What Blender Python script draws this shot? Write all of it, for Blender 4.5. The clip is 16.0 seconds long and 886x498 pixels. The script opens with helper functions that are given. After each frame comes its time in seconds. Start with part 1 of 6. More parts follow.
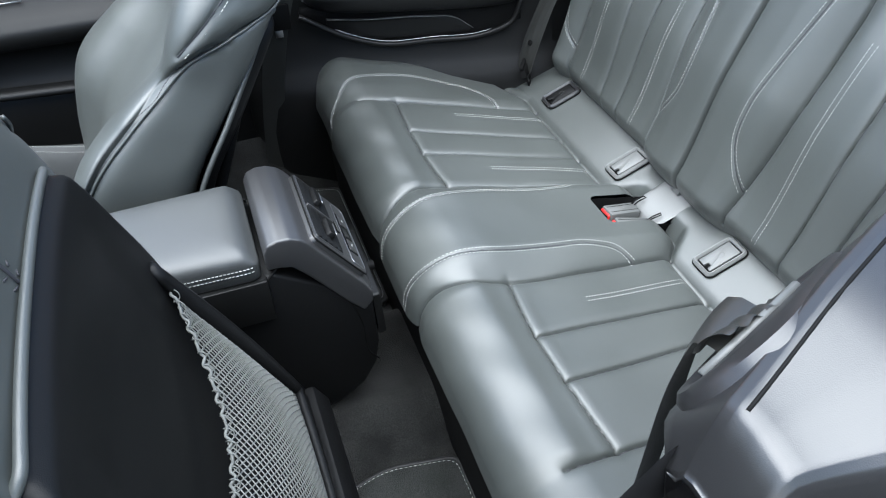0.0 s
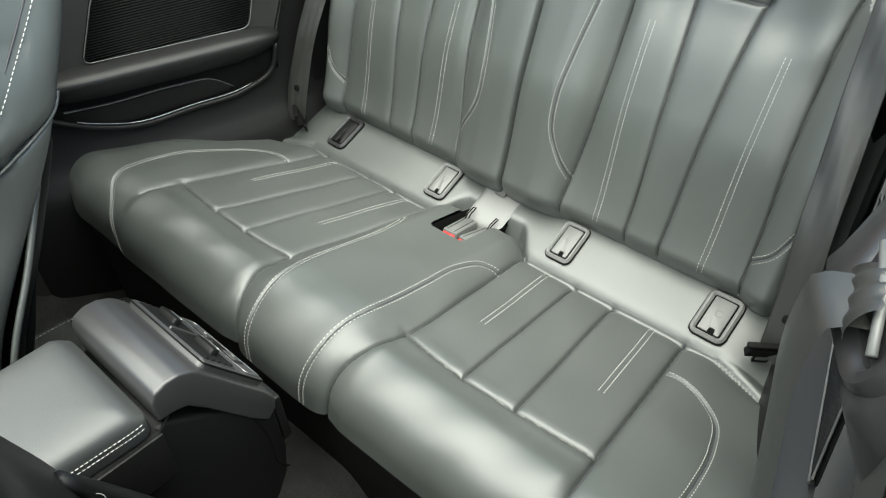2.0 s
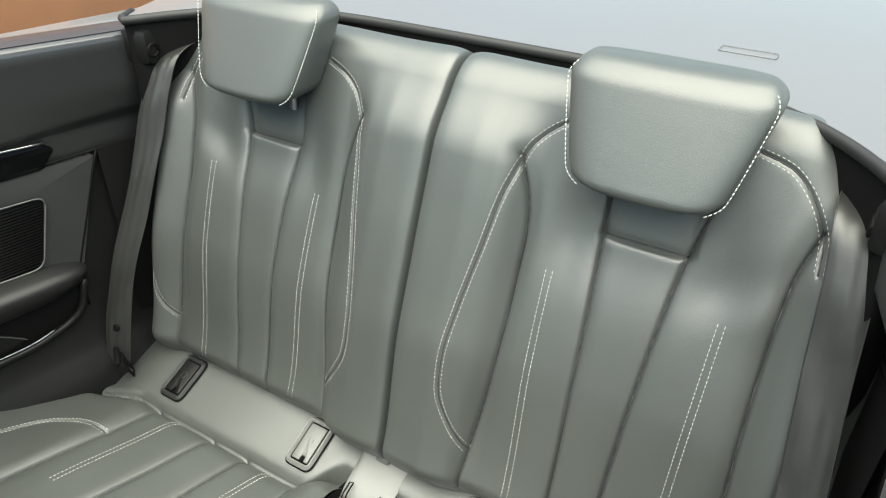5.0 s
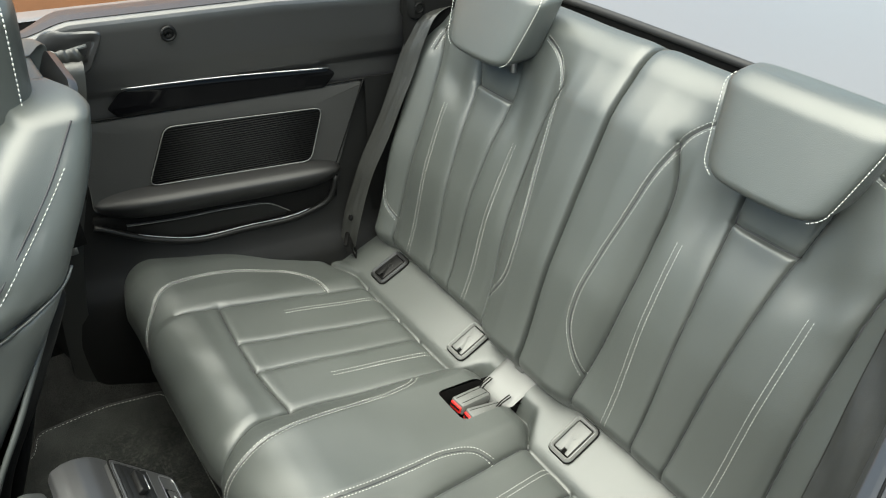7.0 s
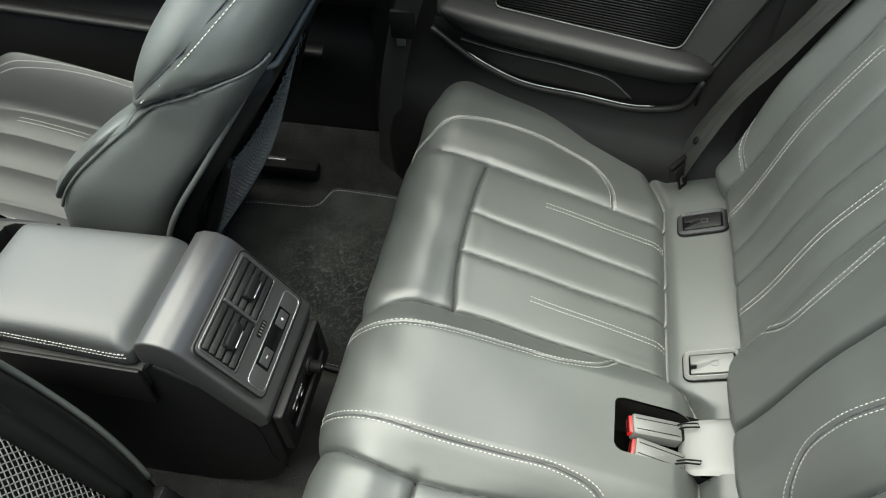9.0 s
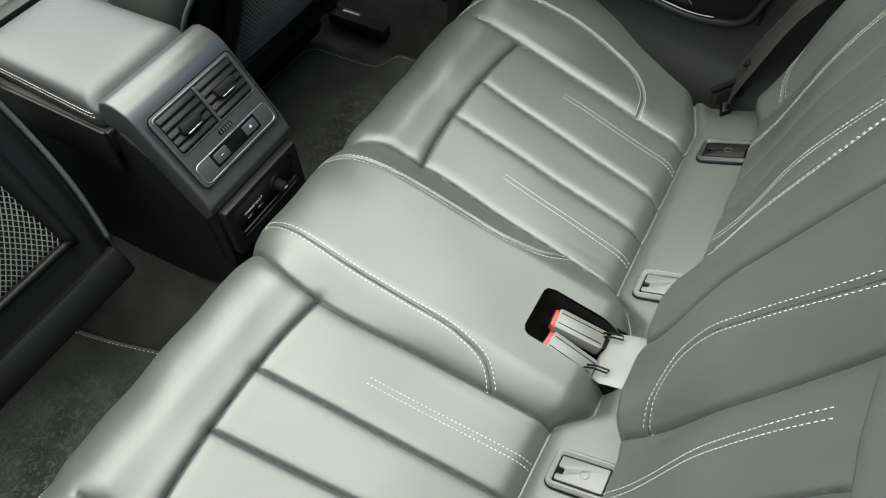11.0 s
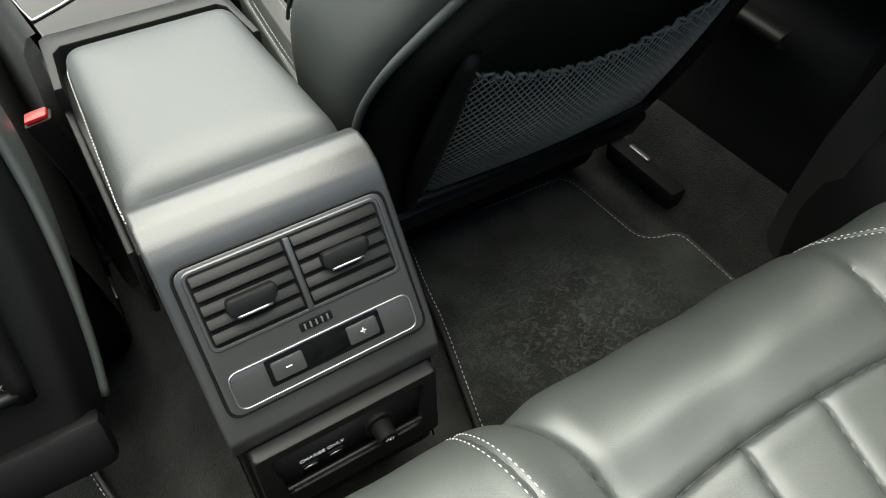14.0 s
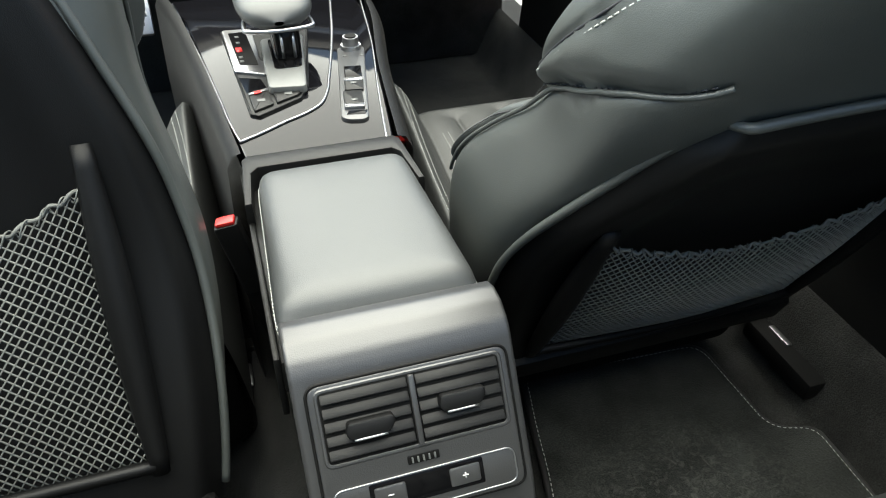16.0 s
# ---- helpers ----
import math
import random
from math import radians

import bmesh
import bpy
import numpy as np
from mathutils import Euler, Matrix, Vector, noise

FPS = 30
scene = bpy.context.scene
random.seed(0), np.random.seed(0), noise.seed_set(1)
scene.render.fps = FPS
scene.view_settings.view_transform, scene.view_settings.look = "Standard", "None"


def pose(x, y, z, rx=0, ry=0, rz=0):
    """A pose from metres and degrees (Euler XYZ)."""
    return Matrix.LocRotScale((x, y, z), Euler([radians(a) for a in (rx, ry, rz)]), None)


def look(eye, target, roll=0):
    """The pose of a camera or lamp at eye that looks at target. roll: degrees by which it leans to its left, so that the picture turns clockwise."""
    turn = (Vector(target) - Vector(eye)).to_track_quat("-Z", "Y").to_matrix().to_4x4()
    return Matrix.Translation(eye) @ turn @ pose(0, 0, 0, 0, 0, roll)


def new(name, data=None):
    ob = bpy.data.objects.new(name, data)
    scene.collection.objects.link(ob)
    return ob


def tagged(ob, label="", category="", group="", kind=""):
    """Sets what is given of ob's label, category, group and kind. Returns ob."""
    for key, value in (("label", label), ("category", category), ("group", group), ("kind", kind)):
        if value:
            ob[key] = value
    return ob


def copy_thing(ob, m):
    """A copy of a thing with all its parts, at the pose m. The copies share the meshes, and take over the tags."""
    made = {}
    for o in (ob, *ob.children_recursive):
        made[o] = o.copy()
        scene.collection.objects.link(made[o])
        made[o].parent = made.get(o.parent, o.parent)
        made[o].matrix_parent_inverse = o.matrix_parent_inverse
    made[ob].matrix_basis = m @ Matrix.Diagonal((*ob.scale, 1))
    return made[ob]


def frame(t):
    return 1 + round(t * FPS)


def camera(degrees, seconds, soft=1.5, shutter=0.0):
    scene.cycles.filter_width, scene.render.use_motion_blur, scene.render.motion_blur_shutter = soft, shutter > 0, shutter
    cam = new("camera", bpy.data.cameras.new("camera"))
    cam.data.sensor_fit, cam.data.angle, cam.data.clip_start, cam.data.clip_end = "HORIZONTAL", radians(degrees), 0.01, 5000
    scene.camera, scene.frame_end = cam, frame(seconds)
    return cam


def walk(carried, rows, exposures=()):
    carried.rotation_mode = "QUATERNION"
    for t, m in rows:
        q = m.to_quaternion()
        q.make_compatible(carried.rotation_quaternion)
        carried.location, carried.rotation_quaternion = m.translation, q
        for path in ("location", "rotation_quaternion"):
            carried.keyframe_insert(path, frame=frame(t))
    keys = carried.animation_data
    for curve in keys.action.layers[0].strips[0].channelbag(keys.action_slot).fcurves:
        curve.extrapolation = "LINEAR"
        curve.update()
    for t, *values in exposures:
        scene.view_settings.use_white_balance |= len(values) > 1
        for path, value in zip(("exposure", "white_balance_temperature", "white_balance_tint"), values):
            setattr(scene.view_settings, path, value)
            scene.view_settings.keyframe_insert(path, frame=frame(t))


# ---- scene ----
cam = camera(63.4, 16.0, soft=1.1)
PATH = [
    (0, (-0.811, 0.737, 1.192), (0.588, 0.24, -0.147), -1.3),
    (0.5, (-0.829, 0.764, 1.17), (0.558, 0.137, -0.127), -1.2),
    (1, (-0.779, 0.797, 1.151), (0.523, -0.017, -0.13), -0.8),
    (1.5, (-0.692, 0.835, 1.146), (0.473, -0.152, -0.146), -1.0),
    (2, (-0.632, 0.87, 1.175), (0.394, -0.265, -0.113), -0.9),
    (2.5, (-0.578, 0.843, 1.234), (0.353, -0.402, -0.025), -0.7),
    (3, (-0.529, 0.771, 1.258), (0.361, -0.574, 0.075), -0.4),
    (3.5, (-0.466, 0.682, 1.246), (0.409, -0.73, 0.133), -0.2),
    (3.7, (-0.435, 0.64, 1.237), (0.421, -0.8, 0.145), 0.2),
    (5.8, (-0.435, 0.565, 1.233), (0.466, -0.855, 0.15), 0.9),
    (6, (-0.467, 0.604, 1.248), (0.476, -0.785, 0.161), 1.2),
    (6.5, (-0.569, 0.649, 1.286), (0.564, -0.553, 0.159), 0.5),
    (7, (-0.64, 0.655, 1.34), (0.652, -0.3, 0.15), 0.8),
    (7.5, (-0.666, 0.534, 1.354), (0.745, -0.095, 0.084), 0.3),
    (8, (-0.638, 0.45, 1.342), (0.811, 0.144, -0.003), -0.4),
    (8.5, (-0.562, 0.401, 1.319), (0.843, 0.403, -0.104), -0.9),
    (9, (-0.467, 0.28, 1.257), (0.822, 0.549, -0.249), -1.7),
    (9.5, (-0.431, 0.123, 1.181), (0.749, 0.541, -0.379), -1.7),
    (10, (-0.444, 0.049, 1.184), (0.656, 0.538, -0.413), -2.1),
    (10.2, (-0.459, 0.035, 1.183), (0.621, 0.534, -0.425), -1.9),
    (12.3, (-0.452, 0.017, 1.167), (0.474, 0.822, -0.413), 0.0),
    (12.5, (-0.395, 0.058, 1.156), (0.517, 0.899, -0.413), -0.0),
    (13, (-0.259, 0.172, 1.102), (0.614, 1.11, -0.433), -0.1),
    (13.5, (-0.151, 0.262, 1.002), (0.654, 1.294, -0.51), 0.3),
    (14, (-0.089, 0.307, 0.929), (0.635, 1.442, -0.55), 0.8),
    (14.5, (-0.07, 0.327, 0.867), (0.55, 1.569, -0.572), 0.6),
    (15, (-0.07, 0.33, 0.858), (0.485, 1.655, -0.534), 0.6),
    (15.5, (-0.076, 0.313, 0.881), (0.439, 1.709, -0.456), 0.6),
    (16, (-0.09, 0.296, 0.976), (0.395, 1.789, -0.263), 0.7),
]
EXPOSURE = [(0, 1.68, 5900, 6), (0.5, 1.64, 6650, 0), (2, 1.66, 6850, -1), (3.5, 1.60, 7150, -1), (8.5, 1.62, 7000, -1), (10, 1.56, 6850, 0), (12.5, 1.50, 6880, 0), (14, 1.70, 7050, 0), (16, 1.78, 7000, 0)]
walk(cam, [(t, look(eye, target, roll)) for t, eye, target, roll in PATH], EXPOSURE)

# ---- light: an open car under a bright, even sky ----
world = bpy.data.worlds.new("sky")
scene.world = world
world.use_nodes = True
wn = world.node_tree.nodes
sky = wn.new("ShaderNodeTexSky")
sky.sky_type, sky.sun_disc = "NISHITA", False
sky.sun_elevation, sky.sun_rotation = radians(71), radians(-6)
wn["Background"].inputs["Strength"].default_value = 0.095
world.node_tree.links.new(sky.outputs["Color"], wn["Background"].inputs["Color"])
sun = new("sun", bpy.data.lights.new("sun", "SUN"))
sun.data.energy, sun.data.angle, sun.data.color = 4.5, radians(94), (1.0, 0.97, 0.93)
sun.matrix_world = look((-0.28, 1.08, 3.0), (0, 0.3, 0))


# ---- materials ----
def nodes_of(name):
    m = bpy.data.materials.new(name)
    m.use_nodes = True
    t = m.node_tree
    return m, t, t.nodes["Principled BSDF"]


def material(name, color, rough=0.5, metal=0.0, vary=0.12, scale=6.0, grain=0.0, grain_scale=900.0, spec=0.5, kind="noise", coat=0.0, sheen=0.0, rough_vary=0.08, crease=0.0):
    """A surface with two scales of colour change, uneven gloss and a fine relief."""
    m, t, b = nodes_of(name)
    co = t.nodes.new("ShaderNodeTexCoord")
    big = t.nodes.new("ShaderNodeTexNoise")
    big.inputs["Scale"].default_value, big.inputs["Detail"].default_value = scale, 5
    fine = t.nodes.new("ShaderNodeTexVoronoi" if kind == "cells" else "ShaderNodeTexNoise")
    fine.inputs["Scale"].default_value = grain_scale
    for n in (big, fine):
        t.links.new(co.outputs["Object"], n.inputs["Vector"])
    mix = t.nodes.new("ShaderNodeMix")
    mix.data_type = "RGBA"
    mix.inputs["A"].default_value = (*[c * (1 - vary) for c in color], 1)
    mix.inputs["B"].default_value = (*[min(1, c * (1 + vary)) for c in color], 1)
    t.links.new(big.outputs[0], mix.inputs["Factor"])
    t.links.new(mix.outputs["Result"], b.inputs["Base Color"])
    ramp = t.nodes.new("ShaderNodeMapRange")
    ramp.inputs["To Min"].default_value, ramp.inputs["To Max"].default_value = rough - rough_vary, rough + rough_vary
    t.links.new(big.outputs[0], ramp.inputs["Value"])
    t.links.new(ramp.outputs["Result"], b.inputs["Roughness"])
    b.inputs["Metallic"].default_value = metal
    b.inputs["Specular IOR Level"].default_value = spec
    b.inputs["Coat Weight"].default_value = coat
    b.inputs["Sheen Weight"].default_value = sheen
    if grain:
        bump = t.nodes.new("ShaderNodeBump")
        bump.inputs["Strength"].default_value, bump.inputs["Distance"].default_value = grain, 0.0006
        t.links.new(fine.outputs[0], bump.inputs["Height"])
        t.links.new(bump.outputs["Normal"], b.inputs["Normal"])
        if crease:
            # soft, stretched unevenness of padding under the skin
            soft = t.nodes.new("ShaderNodeTexNoise")
            soft.inputs["Scale"].default_value, soft.inputs["Detail"].default_value, soft.inputs["Distortion"].default_value = 24, 3, 0.6
            t.links.new(co.outputs["Object"], soft.inputs["Vector"])
            wave = t.nodes.new("ShaderNodeBump")
            wave.inputs["Strength"].default_value, wave.inputs["Distance"].default_value = crease, 0.004
            t.links.new(soft.outputs[0], wave.inputs["Height"])
            t.links.new(wave.outputs["Normal"], bump.inputs["Normal"])
    return m


LEATHER = material("grey_leather", (0.050, 0.0555, 0.0525), 0.43, vary=0.14, scale=9, grain=0.18, grain_scale=1100, kind="cells", spec=0.95, crease=0.07)
THREAD = material("pale_thread", (0.46, 0.47, 0.445), 0.7, vary=0.15, scale=200)
# dark stitching, and the dark cords that stand for shade in the seams
THREAD_AND_SEAM_SHADE = material("thread_and_seam_shade", (0.03, 0.03, 0.035), 0.7)
# the grey leather again, with the shade over the front cushions in its colour
SHADED_LEATHER = material("shaded_front_leather", (0.024, 0.0255, 0.025), 0.48, vary=0.14, scale=9, grain=0.2, grain_scale=1000, kind="cells", spec=0.35, crease=0.05)
# the grey leather dimmed, in place of darker surroundings mirrored in the lid
DIMMED_LEATHER = material("dimmed_armrest_leather", (0.042, 0.045, 0.0455), 0.46, vary=0.14, scale=9, grain=0.2, grain_scale=1000, kind="cells", spec=0.70, crease=0.05)
PLASTIC = material("black_soft_plastic", (0.0038, 0.0039, 0.0041), 0.48, spec=0.24, grain=0.15, grain_scale=1300, kind="cells", vary=0.15)
TRIM = material("dark_grey_trim", (0.0060, 0.0061, 0.0060), 0.46, spec=0.26, grain=0.15, grain_scale=1300, kind="cells", vary=0.12)
UPPER = material("soft_upper_vinyl", (0.015, 0.015, 0.0158), 0.36, spec=1.0, grain=0.08, grain_scale=1300, kind="cells", vary=0.12)
CONSOLE = material("console_grey_plastic", (0.027, 0.0272, 0.0282), 0.36, spec=0.9, grain=0.14, grain_scale=900, kind="cells", vary=0.1)
COVER = material("grey_latch_plastic", (0.105, 0.108, 0.105), 0.36, grain=0.08, grain_scale=1200, kind="cells")
PLATE = material("pale_grey_plastic", (0.15, 0.153, 0.15), 0.42, grain=0.08, grain_scale=1200, kind="cells")
PIANO = material("piano_black", (0.004, 0.004, 0.005), 0.05, vary=0.1, rough_vary=0.02, spec=0.22)
GLOSS = material("gloss_black", (0.003, 0.003, 0.0035), 0.10, vary=0.1, rough_vary=0.03, spec=0.12)
BLACK = material("matt_black", (0.0030, 0.0030, 0.0030), 0.7, spec=0.15, vary=0.2)
CHROME = material("satin_chrome", (0.40, 0.40, 0.41), 0.36, metal=1.0, vary=0.05)
SUEDE = material("black_suede", (0.018, 0.0186, 0.0183), 0.9, vary=0.40, scale=18, grain=0.3, grain_scale=900, sheen=0.08)
RED = material("red_plastic", (0.62, 0.02, 0.02), 0.4, vary=0.08)
CORD = material("grey_net_cord", (0.149, 0.154, 0.144), 0.7, vary=0.2, scale=120)
BELT = material("belt_webbing", (0.022, 0.0225, 0.021), 0.36, vary=0.25, scale=40, grain=0.3, grain_scale=1800, spec=0.7)
PAINT = material("silver_body_paint", (0.120, 0.117, 0.120), 0.38, vary=0.03, scale=2, coat=0.3)
DARK_LEATHER = material("black_leather", (0.011, 0.011, 0.0113), 0.45, spec=0.4, vary=0.12, scale=9, grain=0.12, grain_scale=900, kind="cells")
RUBBER = material("black_rubber", (0.008, 0.008, 0.0085), 0.6)
PRINT = material("white_print", (0.8, 0.8, 0.8), 0.6, vary=0.03)
WOOD = material("brown_cladding", (0.27, 0.115, 0.05), 0.5, vary=0.35, scale=3)
# assumed ground colour, kept pale so that it throws light up into the cabin
GROUND = material("pale_bounce_ground", (0.34, 0.335, 0.325), 0.6, vary=0.15, scale=2, grain=0.3, grain_scale=60)


def carpet_material(name, color, spots, dust=0.0):
    m, t, b = nodes_of(name)
    co = t.nodes.new("ShaderNodeTexCoord")
    pile = t.nodes.new("ShaderNodeTexNoise")
    pile.inputs["Scale"].default_value, pile.inputs["Detail"].default_value = 420, 6
    patch = t.nodes.new("ShaderNodeTexNoise")
    patch.inputs["Scale"].default_value, patch.inputs["Detail"].default_value = 16, 8
    for n in (pile, patch):
        t.links.new(co.outputs["Object"], n.inputs["Vector"])
    mul = t.nodes.new("ShaderNodeMath")
    mul.operation = "MULTIPLY"
    t.links.new(pile.outputs[0], mul.inputs[0])
    t.links.new(patch.outputs[0], mul.inputs[1])
    ramp = t.nodes.new("ShaderNodeValToRGB")
    ramp.color_ramp.elements[0].position, ramp.color_ramp.elements[1].position = 0.12, 0.42
    ramp.color_ramp.elements[0].color = (*[c * 0.55 for c in color], 1)
    ramp.color_ramp.elements[1].color = (*[c * (1.5 + spots) for c in color], 1)
    t.links.new(mul.outputs[0], ramp.inputs["Fac"])
    if dust:
        # trodden, dusty smudges in the middle of the mat
        warp = t.nodes.new("ShaderNodeTexNoise")
        warp.inputs["Scale"].default_value, warp.inputs["Detail"].default_value, warp.inputs["Distortion"].default_value = 75, 9, 1.6
        t.links.new(co.outputs["Object"], warp.inputs["Vector"])
        thin = t.nodes.new("ShaderNodeMapRange")
        thin.inputs["From Min"].default_value, thin.inputs["From Max"].default_value = 0.48, 0.80
        t.links.new(warp.outputs[0], thin.inputs["Value"])
        ball = t.nodes.new("ShaderNodeTexGradient")
        ball.gradient_type = "SPHERICAL"
        put_at = t.nodes.new("ShaderNodeMapping")
        put_at.inputs["Location"].default_value, put_at.inputs["Scale"].default_value = (0.05, 0.40, 0), (4.4, 4.4, 4.4)
        t.links.new(co.outputs["Object"], put_at.inputs["Vector"])
        t.links.new(put_at.outputs[0], ball.inputs[0])
        both = t.nodes.new("ShaderNodeMath")
        both.operation = "MULTIPLY"
        t.links.new(thin.outputs[0], both.inputs[0])
        t.links.new(ball.outputs["Fac"], both.inputs[1])
        smear = t.nodes.new("ShaderNodeMix")
        smear.data_type = "RGBA"
        smear.inputs["B"].default_value = (dust, dust, dust * 0.93, 1)
        t.links.new(both.outputs[0], smear.inputs["Factor"])
        t.links.new(ramp.outputs["Color"], smear.inputs["A"])
        t.links.new(smear.outputs["Result"], b.inputs["Base Color"])
    else:
        t.links.new(ramp.outputs["Color"], b.inputs["Base Color"])
    b.inputs["Roughness"].default_value = 0.95
    b.inputs["Specular IOR Level"].default_value = 0.15
    b.inputs["Sheen Weight"].default_value = 0.06
    bump = t.nodes.new("ShaderNodeBump")
    bump.inputs["Strength"].default_value, bump.inputs["Distance"].default_value = 0.9, 0.002
    t.links.new(pile.outputs[0], bump.inputs["Height"])
    t.links.new(bump.outputs["Normal"], b.inputs["Normal"])
    return m


CARPET = carpet_material("charcoal_carpet", (0.013, 0.0131, 0.0124), 0.8)
MAT = carpet_material("black_velour_mat", (0.016, 0.017, 0.016), 1.0, dust=0.11)


# ---- mesh helpers ----
def put(name, mesh, mat, parent=None, label="", smooth=True):
    mesh.materials.append(mat)
    if smooth:
        mesh.polygons.foreach_set("use_smooth", [True] * len(mesh.polygons))
    ob = new(name, mesh)
    ob.parent = parent
    if label:
        ob["label"] = label
    return ob


def part(name, bm, mat, parent=None, label="", smooth=True, sharp=38):
    mesh = bpy.data.meshes.new(name)
    bmesh.ops.recalc_face_normals(bm, faces=bm.faces)
    if smooth:
        for e in bm.edges:
            if len(e.link_faces) == 2 and e.calc_face_angle(0) > radians(sharp):
                e.smooth = False
    bm.to_mesh(mesh)
    bm.free()
    return put(name, mesh, mat, parent, label, smooth)


def thing(name, label, category, group="", at=(0, 0, 0), kind=""):
    ob = new(name)
    ob.location = at
    ob.empty_display_size = 0.05
    return tagged(ob, label, category, group, kind)


def raw(name, verts, faces, mat, parent=None, label="", smooth=True):
    mesh = bpy.data.meshes.new(name)
    mesh.from_pydata([tuple(v) for v in verts], [], faces)
    mesh.update()
    return put(name, mesh, mat, parent, label, smooth)


def grid(name, pts, mat, parent=None, label="", keep=None, wrap=False, smooth=True):
    """A sheet from an array of points (n, m, 3); keep: which faces stay (n-1, m-1)."""
    n, m = pts.shape[:2]
    idx = np.arange(n * m).reshape(n, m)
    if wrap:
        idx = np.concatenate([idx, idx[:, :1]], 1)
    quads = np.stack([idx[:-1, :-1], idx[1:, :-1], idx[1:, 1:], idx[:-1, 1:]], -1)
    quads = quads[keep] if keep is not None else quads.reshape(-1, 4)
    used, inv = np.unique(quads, return_inverse=True)
    return raw(name, pts.reshape(-1, 3)[used].tolist(), inv.reshape(-1, 4).tolist(), mat, parent, label, smooth)


def box(size, bevel=0.004, seg=2, m=None):
    bm = bmesh.new()
    bmesh.ops.create_cube(bm, size=1)
    bmesh.ops.scale(bm, vec=size, verts=bm.verts)
    if bevel:
        bmesh.ops.bevel(bm, geom=bm.edges[:], offset=min(bevel, min(size) * 0.45), segments=seg, affect="EDGES", profile=0.5)
    if m is not None:
        bmesh.ops.transform(bm, matrix=m, verts=bm.verts)
    return bm


def outline(points, rounds=0.0, seg=5):
    """A closed outline with its corners rounded."""
    if not rounds:
        return [Vector(p) for p in points]
    out = []
    n = len(points)
    for i in range(n):
        p, a, b = Vector(points[i]), Vector(points[i - 1]), Vector(points[(i + 1) % n])
        r = rounds[i] if isinstance(rounds, (list, tuple)) else rounds
        da, db = (a - p), (b - p)
        ra, rb = min(r, da.length * 0.48), min(r, db.length * 0.48)
        s, e = p + da.normalized() * ra, p + db.normalized() * rb
        for k in range(seg + 1):
            u = k / seg
            out.append((1 - u) ** 2 * s + 2 * u * (1 - u) * p + u * u * e)
    return out


def slab(points, depth, m=None, bevel=0.002, rounds=0.0, seg=5, hole=None):
    """A flat plate with an outline in its own x, y and a thickness in z (from 0 to depth); hole: an inner outline that stays open."""
    bm = bmesh.new()
    pts = outline(points, rounds, seg)
    if hole is None:
        f = bm.faces.new([bm.verts.new((p[0], p[1], 0)) for p in pts])
        ex = bmesh.ops.extrude_face_region(bm, geom=[f])
        top = [v for v in ex["geom"] if isinstance(v, bmesh.types.BMVert)]
        bmesh.ops.translate(bm, vec=(0, 0, depth), verts=top)
        if bevel:
            tf = [x for x in ex["geom"] if isinstance(x, bmesh.types.BMFace)]
            bmesh.ops.bevel(bm, geom=[e for x in tf for e in x.edges], offset=bevel, segments=2, affect="EDGES", profile=0.5)
    else:
        inner = hole
        n = len(pts)
        rings = []
        for z, k in ((0, 0), (depth - bevel, 0), (depth, 1)):
            o = []
            i = []
            for a, b in zip(pts, inner):
                d = Vector((b[0] - a[0], b[1] - a[1]))
                d = d.normalized() * bevel * k if d.length > 0 else d
                o.append(bm.verts.new((a[0] + d[0], a[1] + d[1], z)))
                i.append(bm.verts.new((b[0] - d[0], b[1] - d[1], z)))
            rings.append((o, i))
        for (o0, i0), (o1, i1) in zip(rings, rings[1:]):
            for k in range(n):
                j = (k + 1) % n
                bm.faces.new((o0[k], o0[j], o1[j], o1[k]))
                bm.faces.new((i0[j], i0[k], i1[k], i1[j]))
        o, i = rings[-1]
        for k in range(n):
            j = (k + 1) % n
            bm.faces.new((o[k], o[j], i[j], i[k]))
    if m is not None:
        bmesh.ops.transform(bm, matrix=m, verts=bm.verts)
    return bm


def extrude_profile(profile, x0, x1, bevel=0.01, seg=3, only=None):
    """A solid whose side outline (y, z) runs from x0 to x1."""
    bm = bmesh.new()
    f = bm.faces.new([bm.verts.new((x0, y, z)) for y, z in profile])
    ex = bmesh.ops.extrude_face_region(bm, geom=[f])
    bmesh.ops.translate(bm, vec=(x1 - x0, 0, 0), verts=[v for v in ex["geom"] if isinstance(v, bmesh.types.BMVert)])
    if bevel:
        bmesh.ops.recalc_face_normals(bm, faces=bm.faces)
        ed = [e for e in bm.edges if (only is None or only(e))]
        bmesh.ops.bevel(bm, geom=ed, offset=bevel, segments=seg, affect="EDGES", profile=0.5, clamp_overlap=True)
    return bm


def spline(points, n):
    """n points on a smooth curve through the given ones (any dimension)."""
    p = np.array(points, float)
    if len(p) == 2:
        return p[0] + (p[1] - p[0]) * np.linspace(0, 1, n)[:, None]
    d = np.concatenate([[0], np.cumsum(np.linalg.norm(np.diff(p, axis=0), axis=1))])
    tan = np.gradient(p, d, axis=0)
    t = np.linspace(0, d[-1], n)
    i = np.clip(np.searchsorted(d, t, side="right") - 1, 0, len(p) - 2)
    h = (d[i + 1] - d[i])[:, None]
    u = ((t - d[i]) / (d[i + 1] - d[i]))[:, None]
    return (2 * u**3 - 3 * u**2 + 1) * p[i] + (u**3 - 2 * u**2 + u) * h * tan[i] + (-2 * u**3 + 3 * u**2) * p[i + 1] + (u**3 - u**2) * h * tan[i + 1]


